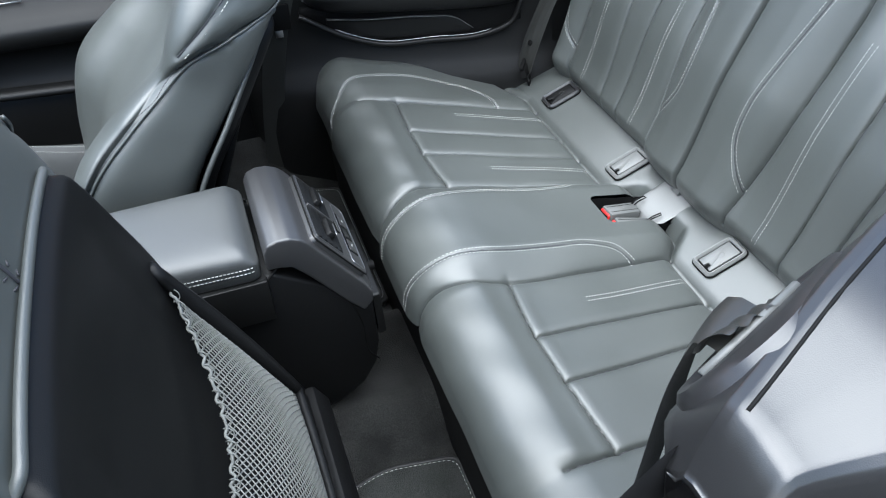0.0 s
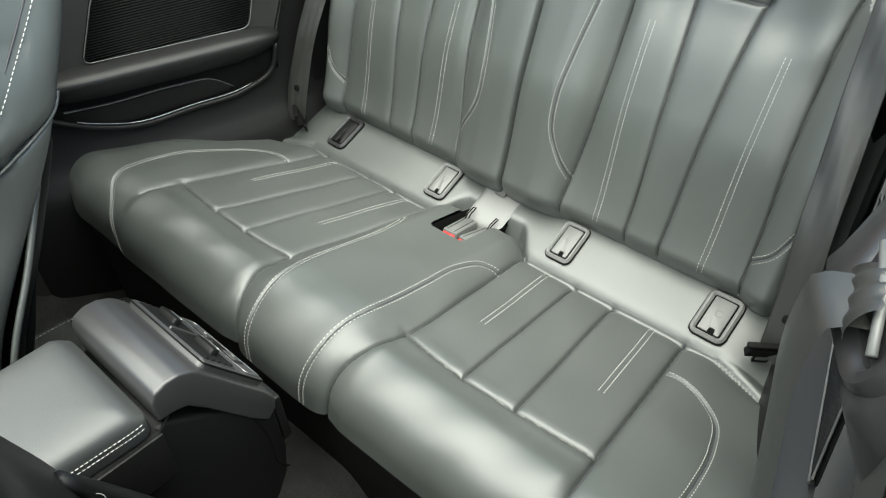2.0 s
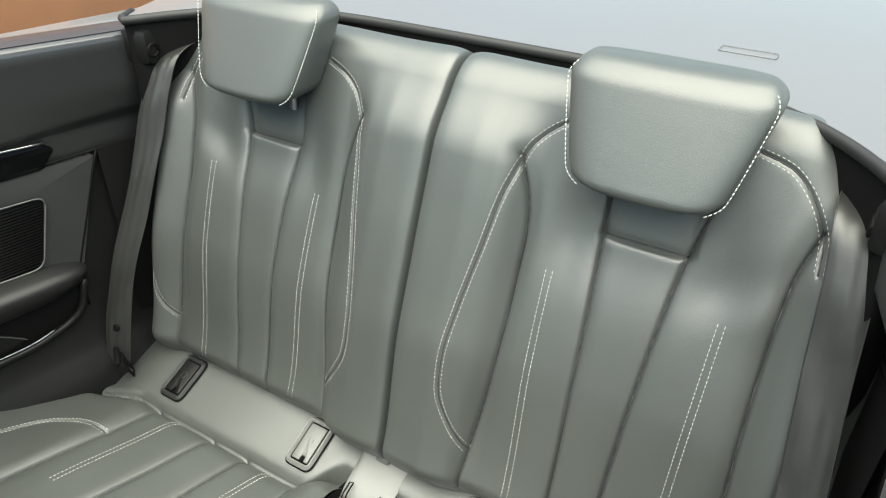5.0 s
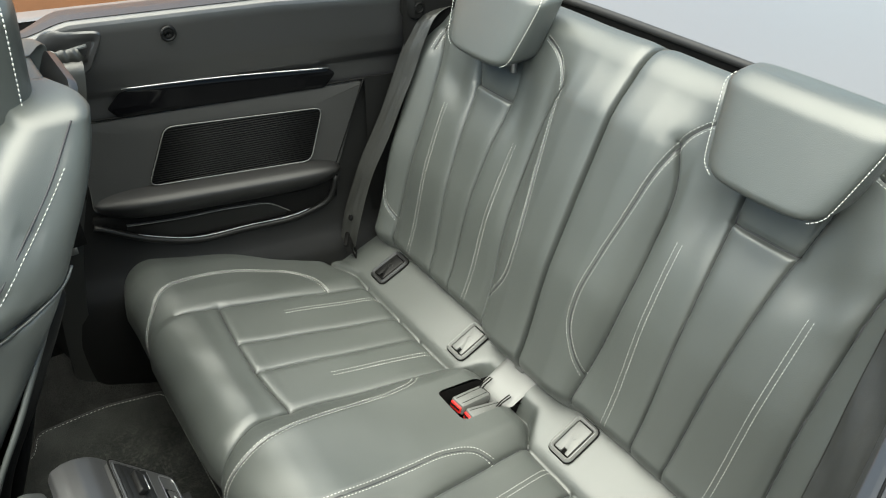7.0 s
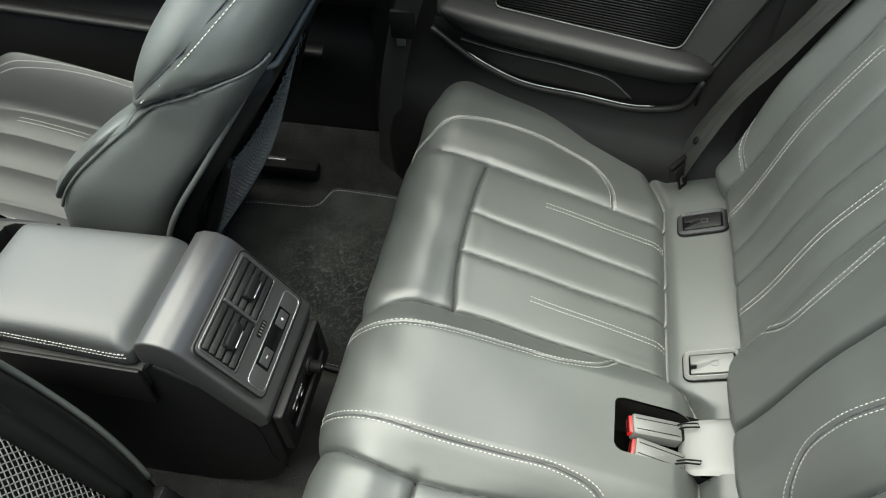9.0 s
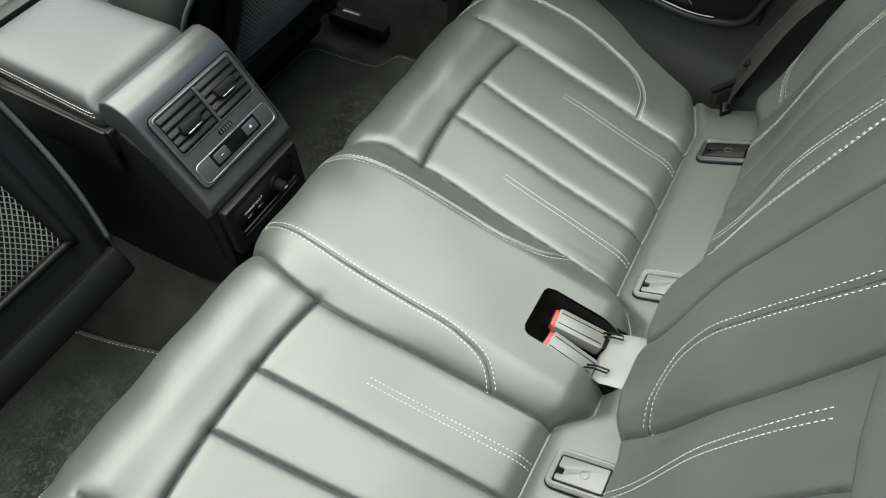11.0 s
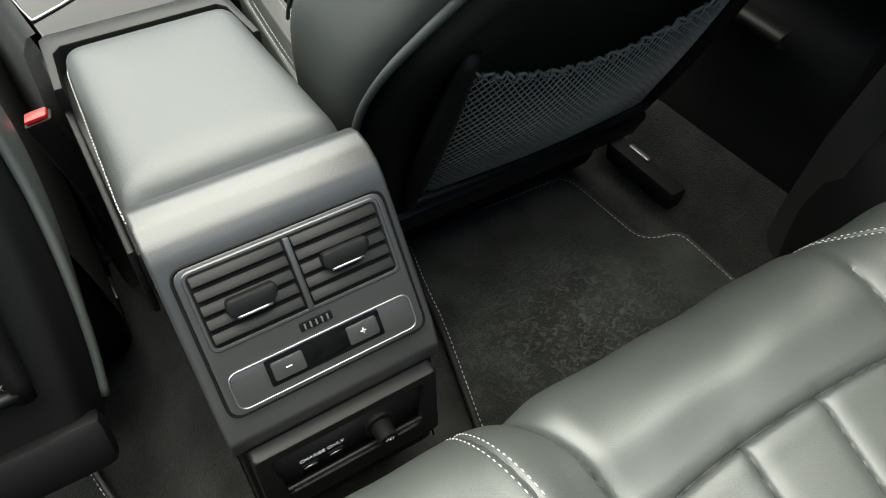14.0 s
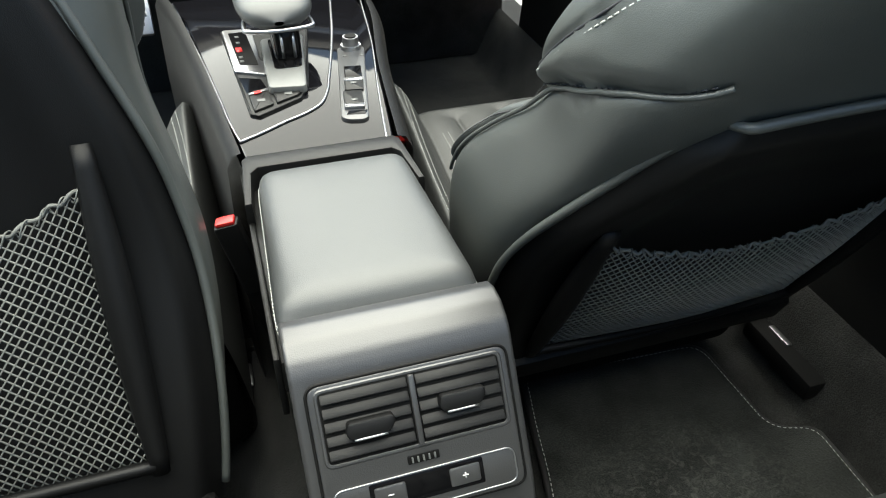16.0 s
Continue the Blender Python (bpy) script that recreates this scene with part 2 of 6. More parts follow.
def even(points, step):
    """Points at even steps along a polyline."""
    p = np.array(points, float)
    d = np.concatenate([[0], np.cumsum(np.linalg.norm(np.diff(p, axis=0), axis=1))])
    t = np.arange(0, d[-1], step)
    return np.stack([np.interp(t, d, p[:, k]) for k in range(p.shape[1])], 1)


def tube(points, radius, sides=8, closed=False, flat=1.0, up=(0, 0, 1)):
    """A cord of round (or flattened) section along points."""
    p = np.array(points, float)
    n = len(p)
    t = np.gradient(p, axis=0) if not closed else np.roll(p, -1, 0) - np.roll(p, 1, 0)
    t /= np.linalg.norm(t, axis=1)[:, None] + 1e-12
    ref = np.array(up, float)
    s = np.cross(t, ref)
    bad = np.linalg.norm(s, axis=1) < 1e-3
    s[bad] = np.cross(t[bad], (1, 0.1, 0))
    s /= np.linalg.norm(s, axis=1)[:, None]
    b = np.cross(s, t)
    a = np.linspace(0, 2 * math.pi, sides, endpoint=False)
    r = np.broadcast_to(np.array(radius, float), (n,))[:, None, None]
    ring = p[:, None, :] + r * (np.cos(a)[None, :, None] * s[:, None, :] + flat * np.sin(a)[None, :, None] * b[:, None, :])
    verts = ring.reshape(-1, 3).tolist()
    faces = []
    m = n if closed else n - 1
    for i in range(m):
        j = (i + 1) % n
        for k in range(sides):
            l = (k + 1) % sides
            faces.append((i * sides + k, i * sides + l, j * sides + l, j * sides + k))
    if not closed:
        faces.append(tuple(range(sides))[::-1])
        faces.append(tuple((n - 1) * sides + k for k in range(sides)))
    return verts, faces


def cord(name, points, radius, mat, parent=None, label="", **kw):
    v, f = tube(points, radius, **kw)
    return raw(name, v, f, mat, parent, label)


def seam_stitches(name, lines, surf, mat, parent, step=0.0056, length=0.0029, thick=0.00062, lift=0.00025, label=""):
    """Rows of single stitches on a surface: lines of (a, b) places, surf gives point and normal."""
    verts, faces = [], []
    for line in lines:
        q = even(line, step)
        if len(q) < 3:
            continue
        d = np.gradient(q, axis=0)
        d /= np.linalg.norm(d, axis=1)[:, None] + 1e-12
        for (a, b), (da, db) in zip(q, d):
            p0, n0 = surf(a - da * length / 2, b - db * length / 2)
            p1, n1 = surf(a + da * length / 2, b + db * length / 2)
            n = (n0 + n1) / np.linalg.norm(n0 + n1)
            t = (p1 - p0) / (np.linalg.norm(p1 - p0) + 1e-12)
            s = np.cross(t, n)
            k = len(verts)
            for c, e in ((p0, 0.55), (p0 * 0.7 + p1 * 0.3, 1), (p0 * 0.3 + p1 * 0.7, 1), (p1, 0.55)):
                o = c + n * lift * (1 if e == 1 else 0.1)
                verts += [o + s * thick * e, o + n * thick * e * 0.9, o - s * thick * e, o - n * thick]
            for i in range(3):
                for j in range(4):
                    faces.append((k + 4 * i + j, k + 4 * i + (j + 1) % 4, k + 4 * i + 4 + (j + 1) % 4, k + 4 * i + 4 + j))
            faces.append((k + 3, k + 2, k + 1, k))
            faces.append((k + 12, k + 13, k + 14, k + 15))
    if verts:
        return tagged(raw(name, verts, faces, mat, parent, label), kind="stuff")


def seam_shade_line(name, line, surf, mat, parent, radius=0.0011, sink=0.0002):
    """The shade in the joint of two panels, put in as a thin dark cord along a surface."""
    pts = []
    for a, b in even(line, 0.004):
        p, n = surf(a, b)
        n = n if n[2] + n[1] > 0 else -n
        pts.append(p - n * sink)
    if len(pts) > 2:
        cord(name, pts, radius, mat, parent, "dark line for the shade in a panel joint", sides=5)


def offset_line(line, d):
    """A line in the plane moved sideways by d."""
    p = np.array(line, float)
    t = np.gradient(p, axis=0)
    t /= np.linalg.norm(t, axis=1)[:, None] + 1e-12
    return p + np.stack([-t[:, 1], t[:, 0]], 1) * d


def far_from(x, y, line):
    """Distance of every place (x, y) from a polyline."""
    p = np.array(line, float)
    best = np.full(np.broadcast(x, y).shape, 1e9)
    for (ax, ay), (bx, by) in zip(p[:-1], p[1:]):
        dx, dy = bx - ax, by - ay
        l = dx * dx + dy * dy + 1e-12
        u = np.clip(((x - ax) * dx + (y - ay) * dy) / l, 0, 1)
        best = np.minimum(best, np.hypot(x - ax - u * dx, y - ay - u * dy))
    return best


def step(a, b, x):
    u = np.clip((np.asarray(x, float) - a) / (b - a), 0, 1)
    return u * u * (3 - 2 * u)


def mirror(line):
    return [(-a, b) for a, b in line]


class Sheet:
    """A padded surface over a regular net of places (a, b)."""

    def __init__(self, a, b, points):
        self.a, self.b, self.p = a, b, points
        da = np.gradient(points, axis=0)
        db = np.gradient(points, axis=1)
        n = np.cross(da, db)
        self.n = n / (np.linalg.norm(n, axis=2)[..., None] + 1e-12)

    def at(self, x, y):
        i = (x - self.a[0]) / (self.a[1] - self.a[0])
        j = (y - self.b[0]) / (self.b[1] - self.b[0])
        i, j = min(max(i, 0), len(self.a) - 1.001), min(max(j, 0), len(self.b) - 1.001)
        k, l = int(i), int(j)
        u, v = i - k, j - l
        w = ((1 - u) * (1 - v), u * (1 - v), (1 - u) * v, u * v)
        c = ((k, l), (k + 1, l), (k, l + 1), (k + 1, l + 1))
        p = sum(f * self.p[q] for f, q in zip(w, c))
        n = sum(f * self.n[q] for f, q in zip(w, c))
        return p, n / np.linalg.norm(n)


def groove(x, y, lines, depth, width, puff=0.0, wide=0.02):
    h = 0
    for l in lines:
        d = far_from(x, y, l)
        h = h - depth * np.exp(-d / width) - puff * np.exp(-((d / wide) ** 2))
    return h


# ---- the setting: floor, tunnel, ground ----
def build_floor():
    a, b = np.linspace(-0.70, 0.70, 85), np.linspace(-0.35, 2.3, 90)
    x, y = np.meshgrid(a, b, indexing="ij")
    z = 0.115 + 0.085 * step(0.19, 0.085, np.abs(x)) + 0.14 * step(0.62, 0.70, np.abs(x)) - 0.02 * step(1.0, 1.3, y)
    z = np.where(y < 0.5, np.minimum(z, 0.20), z)
    ob = grid("floor", np.stack([x, y, z], -1), CARPET)
    tagged(ob, "charcoal carpeted car floor with a raised centre tunnel", "car floor", kind="structure")
    under = part("floor_pan", box((1.9, 4.2, 0.04), 0.005, m=pose(0, 0.6, 0.06)), BLACK)
    tagged(under, "black underside panel below the carpet", "floor pan", kind="structure")


build_floor()


# ---- rear bench: cushion ----
TILT = math.atan(0.237)
NOSE_Y, NOSE_R = 0.438, 0.072
PLEAT_FRONT = spline([(0.436, 0.386), (0.38, 0.393), (0.322, 0.397), (0.238, 0.399), (0.18, 0.396), (0.127, 0.389)], 24)
INNER_SEAM = spline([(0.108, 0.072), (0.118, 0.24), (0.127, 0.389), (0.121, 0.45), (0.108, 0.50), (0.100, 0.60)], 30)
OUTER_SEAM = spline([(0.408, 0.072), (0.424, 0.24), (0.436, 0.386), (0.440, 0.425), (0.443, 0.465)], 30)
PLEATS = [[(0.322, 0.397), (0.284, 0.073)], [(0.238, 0.399), (0.212, 0.073)]]
CENTRE_STITCH = spline([(0.060, 0.582), (0.063, 0.54), (0.069, 0.48), (0.076, 0.41), (0.077, 0.30), (0.078, 0.225), (0.090, 0.182), (0.114, 0.156)], 70)
SIDE_STITCH = spline([(0.440, 0.584), (0.456, 0.543), (0.482, 0.505), (0.515, 0.468), (0.536, 0.41), (0.538, 0.33), (0.529, 0.262), (0.510, 0.207), (0.474, 0.179), (0.420, 0.166)], 70)
BENCH_BARS = [[(0.379, 0.278), (0.358, 0.076)], [(0.181, 0.284), (0.163, 0.076)]]


def cushion_point(x, v):
    """Place and upward direction of the bare cushion profile at v, counted from the backrest forwards."""
    ct, st = math.cos(TILT), math.sin(TILT)
    y0, z0 = np.minimum(v, NOSE_Y), 0.36 + 0.237 * (np.minimum(v, NOSE_Y) - 0.05)
    s = np.maximum(v - NOSE_Y, 0)
    ang = np.minimum(s / NOSE_R, TILT + radians(84))
    cy, cz = NOSE_Y + NOSE_R * st, 0.36 + 0.237 * (NOSE_Y - 0.05) - NOSE_R * ct
    phi = TILT - ang
    ny, nz = -np.sin(phi), np.cos(phi)
    y = np.where(s > 0, cy + NOSE_R * ny, y0)
    z = np.where(s > 0, cz + NOSE_R * nz, z0)
    rest = np.maximum(s - NOSE_R * (TILT + radians(84)), 0)
    y, z = y + rest * np.cos(phi), z + rest * np.sin(phi)
    return y, z, np.where(s > 0, ny, -st), np.where(s > 0, nz, ct)


def build_cushion():
    rear = thing("rear_bench", "grey leather rear bench with fluted panels and pale double stitching", "car seat", at=(0, 0.25, 0.13))
    bench = part("seat", box((1.20, 0.48, 0.17), 0.02, m=pose(0, 0.262, 0.205)), BLACK, rear, "grey leather cushion on a black base")
    bench.location = -rear.location
    part("front_apron", box((1.22, 0.014, 0.24), 0.005, m=pose(0, 0.500, 0.24, -3)), BLACK, bench, "black apron below the cushion nose")
    a, b = np.linspace(-0.690, 0.690, 880), np.linspace(-0.05, 0.585, 420)
    x, v = np.meshgrid(a, b, indexing="ij")
    ax = np.abs(x)
    seams = [PLEAT_FRONT, INNER_SEAM, OUTER_SEAM]
    fade = step(0.50, 0.44, v)
    h = groove(ax, v, seams, 0.009, 0.0017, 0.0026, 0.010) * (1 - step(0.40, 0.44, ax) * (1 - fade))
    h = h + groove(ax, v, PLEATS, 0.0075, 0.0016, 0.0018, 0.009)
    h = h + groove(ax, v, [CENTRE_STITCH, SIDE_STITCH], 0.0034, 0.0011, 0.0006, 0.006)
    # flat panel behind the front roll, centre console pad, side rolls
    inside = step(0.10, 0.14, ax) * step(0.45, 0.42, ax)
    h = h - 0.003 * inside * step(0.41, 0.37, v) + 0.005 * inside * step(0.41, 0.45, v)
    h = h + 0.022 * step(0.124, 0.066, ax) * step(0.03, 0.09, v) * (1 - 0.6 * step(0.40, 0.52, v))
    h = h + 0.005 * step(0.44, 0.50, ax) * step(0.2, 0.35, v) * step(0.52, 0.44, v)
    h = h - 0.014 * step(0.43, 0.56, ax) * step(0.34, 0.12, v)
    h = h - 0.016 * step(0.58, 0.67, ax)
    # sewn strip with the anchor flaps, rising to the backrest
    vs = 0.073 + 0.25 * np.maximum(ax - 0.455, 0) - 0.038 * step(0.112, 0.060, ax)
    soft = 0.004 + 0.014 * step(0.43, 0.50, ax)
    strip = step(vs + soft, vs - soft, v)
    h = h * (1 - strip) - 0.010 * np.exp(-np.abs(v - vs) / 0.004) - 0.010 * np.exp(-(((v - vs) / 0.016) ** 2)) * (v > vs)
    h = h + strip * (0.001 + 0.058 * np.clip((0.070 - v) / 0.078, 0, 1.25) - 0.030 * step(0.46, 0.60, ax))
    # light creases and unevenness
    wob = np.sin(x * 23 + v * 9) * np.sin(v * 31 - x * 7)
    h = h + 0.0011 * wob + 0.0010 * np.sin(x * 61 + 2.0 * np.sin(v * 19)) * step(0.40, 0.47, v) * step(0.62, 0.5, v)
    y, z, ny, nz = cushion_point(x, v)
    pts = np.stack([x, y + h * ny, z + h * nz], -1)
    sheet = Sheet(a, b, pts)
    xm, vm = (x[:-1, :-1] + x[1:, 1:]) / 2, (v[:-1, :-1] + v[1:, 1:]) / 2
    am = np.abs(xm)
    hole = (xm > -0.032) & (xm < 0.044) & (vm > -0.06) & (vm < 0.164)
    corner = (np.hypot(np.maximum(np.abs(xm - 0.006) - 0.026, 0), np.maximum(vm - 0.152, 0)) > 0.012) & (vm > 0.152)
    hole &= ~corner
    si = np.interp(vm, INNER_SEAM[:, 1], INNER_SEAM[:, 0])
    so = np.interp(vm, OUTER_SEAM[:, 1], OUTER_SEAM[:, 0])
    fv = np.interp(am, PLEAT_FRONT[::-1, 0], PLEAT_FRONT[::-1, 1])
    p1 = np.interp(vm, (0.073, 0.397), (0.284, 0.322))
    p2 = np.interp(vm, (0.073, 0.399), (0.212, 0.238))
    centre = (am < si) & ~hole
    behind = vm < 0.073 + 0.25 * np.maximum(am - 0.455, 0) - 0.038 * step(0.112, 0.060, am)
    strip_m = behind & (am < 0.456)
    centre &= ~strip_m
    bolster = ((am >= so) & ~strip_m) | (behind & (am >= 0.456))
    front = (am >= si) & (am < so) & (vm >= fv)
    panel = (am >= si) & (am < so) & (vm < fv) & ~strip_m
    grid("centre_pad", pts, LEATHER, bench, keep=centre)
    for side in (-1, 1):
        s = (xm * side > 0)
        grid("side_bolster", pts, LEATHER, bench, keep=bolster & s)
        grid("front_roll", pts, LEATHER, bench, keep=front & s)
        grid("rear_strip", pts, LEATHER, bench, keep=strip_m & s & ~hole)
        grid("pleat", pts, LEATHER, bench, keep=panel & s & (am >= p1))
        grid("pleat", pts, LEATHER, bench, keep=panel & s & (am < p1) & (am >= p2))
        grid("pleat", pts, LEATHER, bench, keep=panel & s & (am < p2))
        flip = (lambda l: mirror(l)) if side < 0 else (lambda l: l)
        # dark cords in the folds put in the shade of the cushion seams
        for line in (PLEAT_FRONT, INNER_SEAM, OUTER_SEAM, *PLEATS):
            seam_shade_line("seam", flip(line), sheet.at, THREAD_AND_SEAM_SHADE, bench, 0.0012)
        for line in (CENTRE_STITCH, SIDE_STITCH):
            seam_shade_line("seam", flip(line), sheet.at, THREAD_AND_SEAM_SHADE, bench, 0.0009, -0.0001)
            seam_stitches("stitching", [offset_line(flip(line), d) for d in (-0.0044, 0.0044)], sheet.at, THREAD, bench, label="pale double seam stitching")
        for (p, q) in BENCH_BARS:
            lines = [[(p[0] - 0.0040, p[1]), (q[0] - 0.0040, q[1])], [(p[0] + 0.0040, p[1]), (q[0] + 0.0040, q[1])], [(p[0] - 0.0040, p[1]), (p[0], p[1]), (p[0] + 0.0040, p[1])]]
            seam_stitches("stitching", [spline(flip(l), 40) if len(l) == 2 else flip(l) for l in lines], sheet.at, THREAD, bench, step=0.0054, length=0.0029, label="pale decorative stitching")
    return sheet, rear


CUSHION, BENCH = build_cushion()


def buckle_well():
    """The moulded trough in the centre pad, with its pale plate."""
    well = thing("buckle_tray", "black moulded belt-buckle tray with a pale plastic plate", "buckle tray", at=(0.006, 0.08, 0.34))
    off = Vector((0.006, 0.08, 0.34))
    rim = outline([(-0.0385, 0.164 - 0.0), (0.0385, 0.164), (0.0385, 0.02), (-0.0385, 0.02)], [0.014, 0.014, 0.004, 0.004], 5)
    verts, faces = [], []
    n = len(rim)
    for k, (shrink, drop) in enumerate(((-0.003, -0.004), (0.0, 0.004), (0.003, 0.02), (0.006, 0.060))):
        for p in rim:
            q = Vector((p[0] * (1 - shrink / 0.04), p[1] - 0.09))
            yy = 0.09 + q[1] * (1 - shrink / 0.07)
            zz = 0.36 + 0.237 * (yy - 0.05) + 0.010 - drop
            verts.append(Vector((0.006 + q[0], yy, zz)) - off)
    for k in range(3):
        for i in range(n):
            j = (i + 1) % n
            faces.append((k * n + i, k * n + j, k * n + n + j, k * n + n + i))
    faces.append(tuple(3 * n + i for i in range(n)))
    raw("liner", verts, faces, BLACK, well)
    # pale plate that runs back under the backrest
    a = np.linspace(-0.036, 0.036, 18)
    prof = spline([(0.066, 0.350), (0.061, 0.366), (0.048, 0.375), (0.01, 0.392), (-0.03, 0.418), (-0.05, 0.44)], 24)
    pts = np.array([[(0.006 + u * (1.06 + 0.12 * (i / 23)), y, z - 0.012 * (abs(u) / 0.04) ** 10) for u in a] for i, (y, z) in enumerate(prof)]) - np.array(off)
    grid("plate", pts, PLATE, well, "pale grey plastic plate")
    for sx in (-1, 1):
        cord("guide_bar", np.array([(0.006 + sx * 0.027, 0.078, 0.368), (0.006 + sx * 0.028, 0.064, 0.3795), (0.006 + sx * 0.029, 0.047, 0.3835), (0.006 + sx * 0.024, 0.045, 0.3835), (0.006 + sx * 0.023, 0.062, 0.3790), (0.006 + sx * 0.022, 0.078, 0.366)]) - np.array(off), 0.0012, BLACK, well)
    part("flap", box((0.024, 0.010, 0.075), 0.004, m=pose(0.008 - off.x, -0.012 - off.y, 0.432 - off.z, 22)), COVER, well, "grey strap guide")


buckle_well()


def belt_buckle(name, place, turn):
    b = thing(name, "grey plastic belt buckle with a red release button", "belt buckle", "rear belt buckles", at=place)
    b.rotation_euler = Euler((radians(12), 0, radians(turn)))
    part("housing", slab([(-0.0145, -0.036), (0.0145, -0.036), (0.0155, 0.032), (-0.0155, 0.032)], 0.019, bevel=0.004, rounds=0.005), COVER, b)
    part("release_button", box((0.025, 0.007, 0.0135), 0.002, m=pose(0, 0.0322, 0.0078)), RED, b, "red release button")
    for gx in (-0.0075, 0.0075):
        part("groove", box((0.0010, 0.060, 0.0008), 0, m=pose(gx, -0.002, 0.0190)), BLACK, b)
    part("slot", box((0.022, 0.002, 0.003), 0, m=pose(0, 0.0362, 0.0105)), BLACK, b)
    part("stalk", box((0.018, 0.03, 0.009), 0.002, m=pose(0, -0.045, 0.008)), BLACK, b)


belt_buckle("belt_buckle", (0.022, 0.104, 0.362), 4)
belt_buckle("belt_buckle", (-0.014, 0.100, 0.357), -6)


def anchor_flap():
    """A child-seat anchor cover: a rounded frame round a hinged lid with a finger hole."""
    c = thing("anchor_cover", "grey plastic child-seat anchor cover set in the leather strip", "anchor cover", "child-seat anchor covers", at=(0, 0, 0))
    out = outline([(-0.032, -0.043), (0.032, -0.043), (0.032, 0.043), (-0.032, 0.043)], 0.015, 6)
    inn = outline([(-0.0225, -0.035), (0.0225, -0.035), (0.0225, 0.035), (-0.0225, 0.035)], 0.005, 6)
    part("frame", slab([(-0.032, -0.043), (0.032, -0.043), (0.032, 0.043), (-0.032, 0.043)], 0.009, rounds=0.015, seg=6, hole=inn, bevel=0.004), PLATE, c, "grey plastic rim")
    cord("outline", [(p.x * 1.02, p.y * 1.015, 0.0015) for p in out], 0.0016, BLACK, c, closed=True, sides=6)
    part("backing", box((0.046, 0.072, 0.004), 0, m=pose(0, 0, 0.0005)), BLACK, c)
    part("lid", slab([(-0.0196, -0.0322), (0.0196, -0.0322), (0.0196, 0.0322), (0.001, 0.0322), (0.0005, 0.023), (-0.0095, 0.023), (-0.010, 0.0322), (-0.0196, 0.0322)], 0.0062, rounds=0.0025, bevel=0.001, seg=3), COVER, c, "hinged lid with a finger notch")
    ring = [(0.006 * math.cos(u), -0.004 + 0.006 * math.sin(u), 0.0067) for u in np.linspace(0, 2 * math.pi, 20, endpoint=False)]
    cord("symbol", ring, 0.0003, COVER, c, closed=True, sides=5)
    return c


def place_flaps():
    first = anchor_flap()
    for k, x in enumerate((-0.428, -0.156, 0.128, 0.405)):
        p, n = CUSHION.at(x, 0.030)
        n = Vector(n if n[2] > 0 else -n)
        yaxis = (Vector((0, 1, 0)) - n * n.y).normalized()
        m = Matrix((Vector((1, 0, 0)), yaxis, n)).transposed().to_4x4()
        m = Matrix.Translation(Vector(p) + n * 0.0005) @ m @ Matrix.Diagonal((0.87, 0.95, 1, 1))
        if k == 0:
            first.matrix_world = m
        else:
            last = copy_thing(first, m)
    # outermost passenger-side cover: lid and rim recoloured dark for the shade of an open cover
    last["label"] = "child-seat anchor cover, dark lid and rim for shade inside it"
    for ob in last.children_recursive:
        if ob.name.startswith("lid"):
            ob.material_slots[0].link = "OBJECT"
            ob.material_slots[0].material = PLASTIC
        if ob.name.startswith("frame"):
            ob.material_slots[0].link = "OBJECT"
            ob.material_slots[0].material = CONSOLE


place_flaps()


# ---- rear bench: backrest ----
BACK_TOP, BACK_R = 0.925, 0.045
B_TILT = math.atan(0.38)
B_INNER_STITCH = spline([(0.185, 0.921), (0.155, 0.908), (0.128, 0.883), (0.111, 0.835), (0.096, 0.755), (0.082, 0.675), (0.075, 0.605), (0.080, 0.556), (0.100, 0.519), (0.122, 0.490)], 70)
B_INNER_SEAM = spline([(0.116, 0.866), (0.134, 0.815), (0.139, 0.717), (0.134, 0.59), (0.122, 0.487), (0.116, 0.43)], 40)
B_OUTER_SEAM = spline([(0.446, 0.866), (0.434, 0.82), (0.430, 0.765), (0.431, 0.65), (0.436, 0.54), (0.438, 0.43)], 40)
B_OUTER_STITCH = spline([(0.366, 0.924), (0.405, 0.912), (0.431, 0.889), (0.446, 0.862), (0.452, 0.825)], 40)
B_LOW_STITCH = spline([(0.440, 0.487), (0.464, 0.508), (0.484, 0.548)], 20)
B_PLEATS = [spline([(0.340, 0.87), (0.325, 0.803), (0.316, 0.71), (0.308, 0.58), (0.301, 0.43)], 30), spline([(0.226, 0.87), (0.228, 0.803), (0.236, 0.70), (0.240, 0.58), (0.240, 0.43)], 30)]
B_CROSS = [(0.325, 0.803), (0.228, 0.803)]
B_BARS = [[(0.380, 0.748), (0.374, 0.44)], [(0.179, 0.747), (0.186, 0.44)]]


def back_point(x, w):
    """Place and outward direction of the bare backrest profile at height w; past the top it rolls backwards."""
    ct, st = math.cos(B_TILT), math.sin(B_TILT)
    w0 = np.minimum(w, BACK_TOP)
    y, z = (0.49 - w0) * 0.38, w0
    s = np.maximum(w - BACK_TOP, 0) / ct
    ang = np.minimum(s / BACK_R, radians(95))
    phi = B_TILT + ang
    ny, nz = np.cos(phi), np.sin(phi)
    cy, cz = (0.49 - BACK_TOP) * 0.38 - BACK_R * ct, BACK_TOP - BACK_R * st
    rest = np.maximum(s - BACK_R * radians(95), 0)
    return np.where(s > 0, cy + BACK_R * ny - rest * nz, y), np.where(s > 0, cz + BACK_R * nz + rest * ny, z), ny, nz


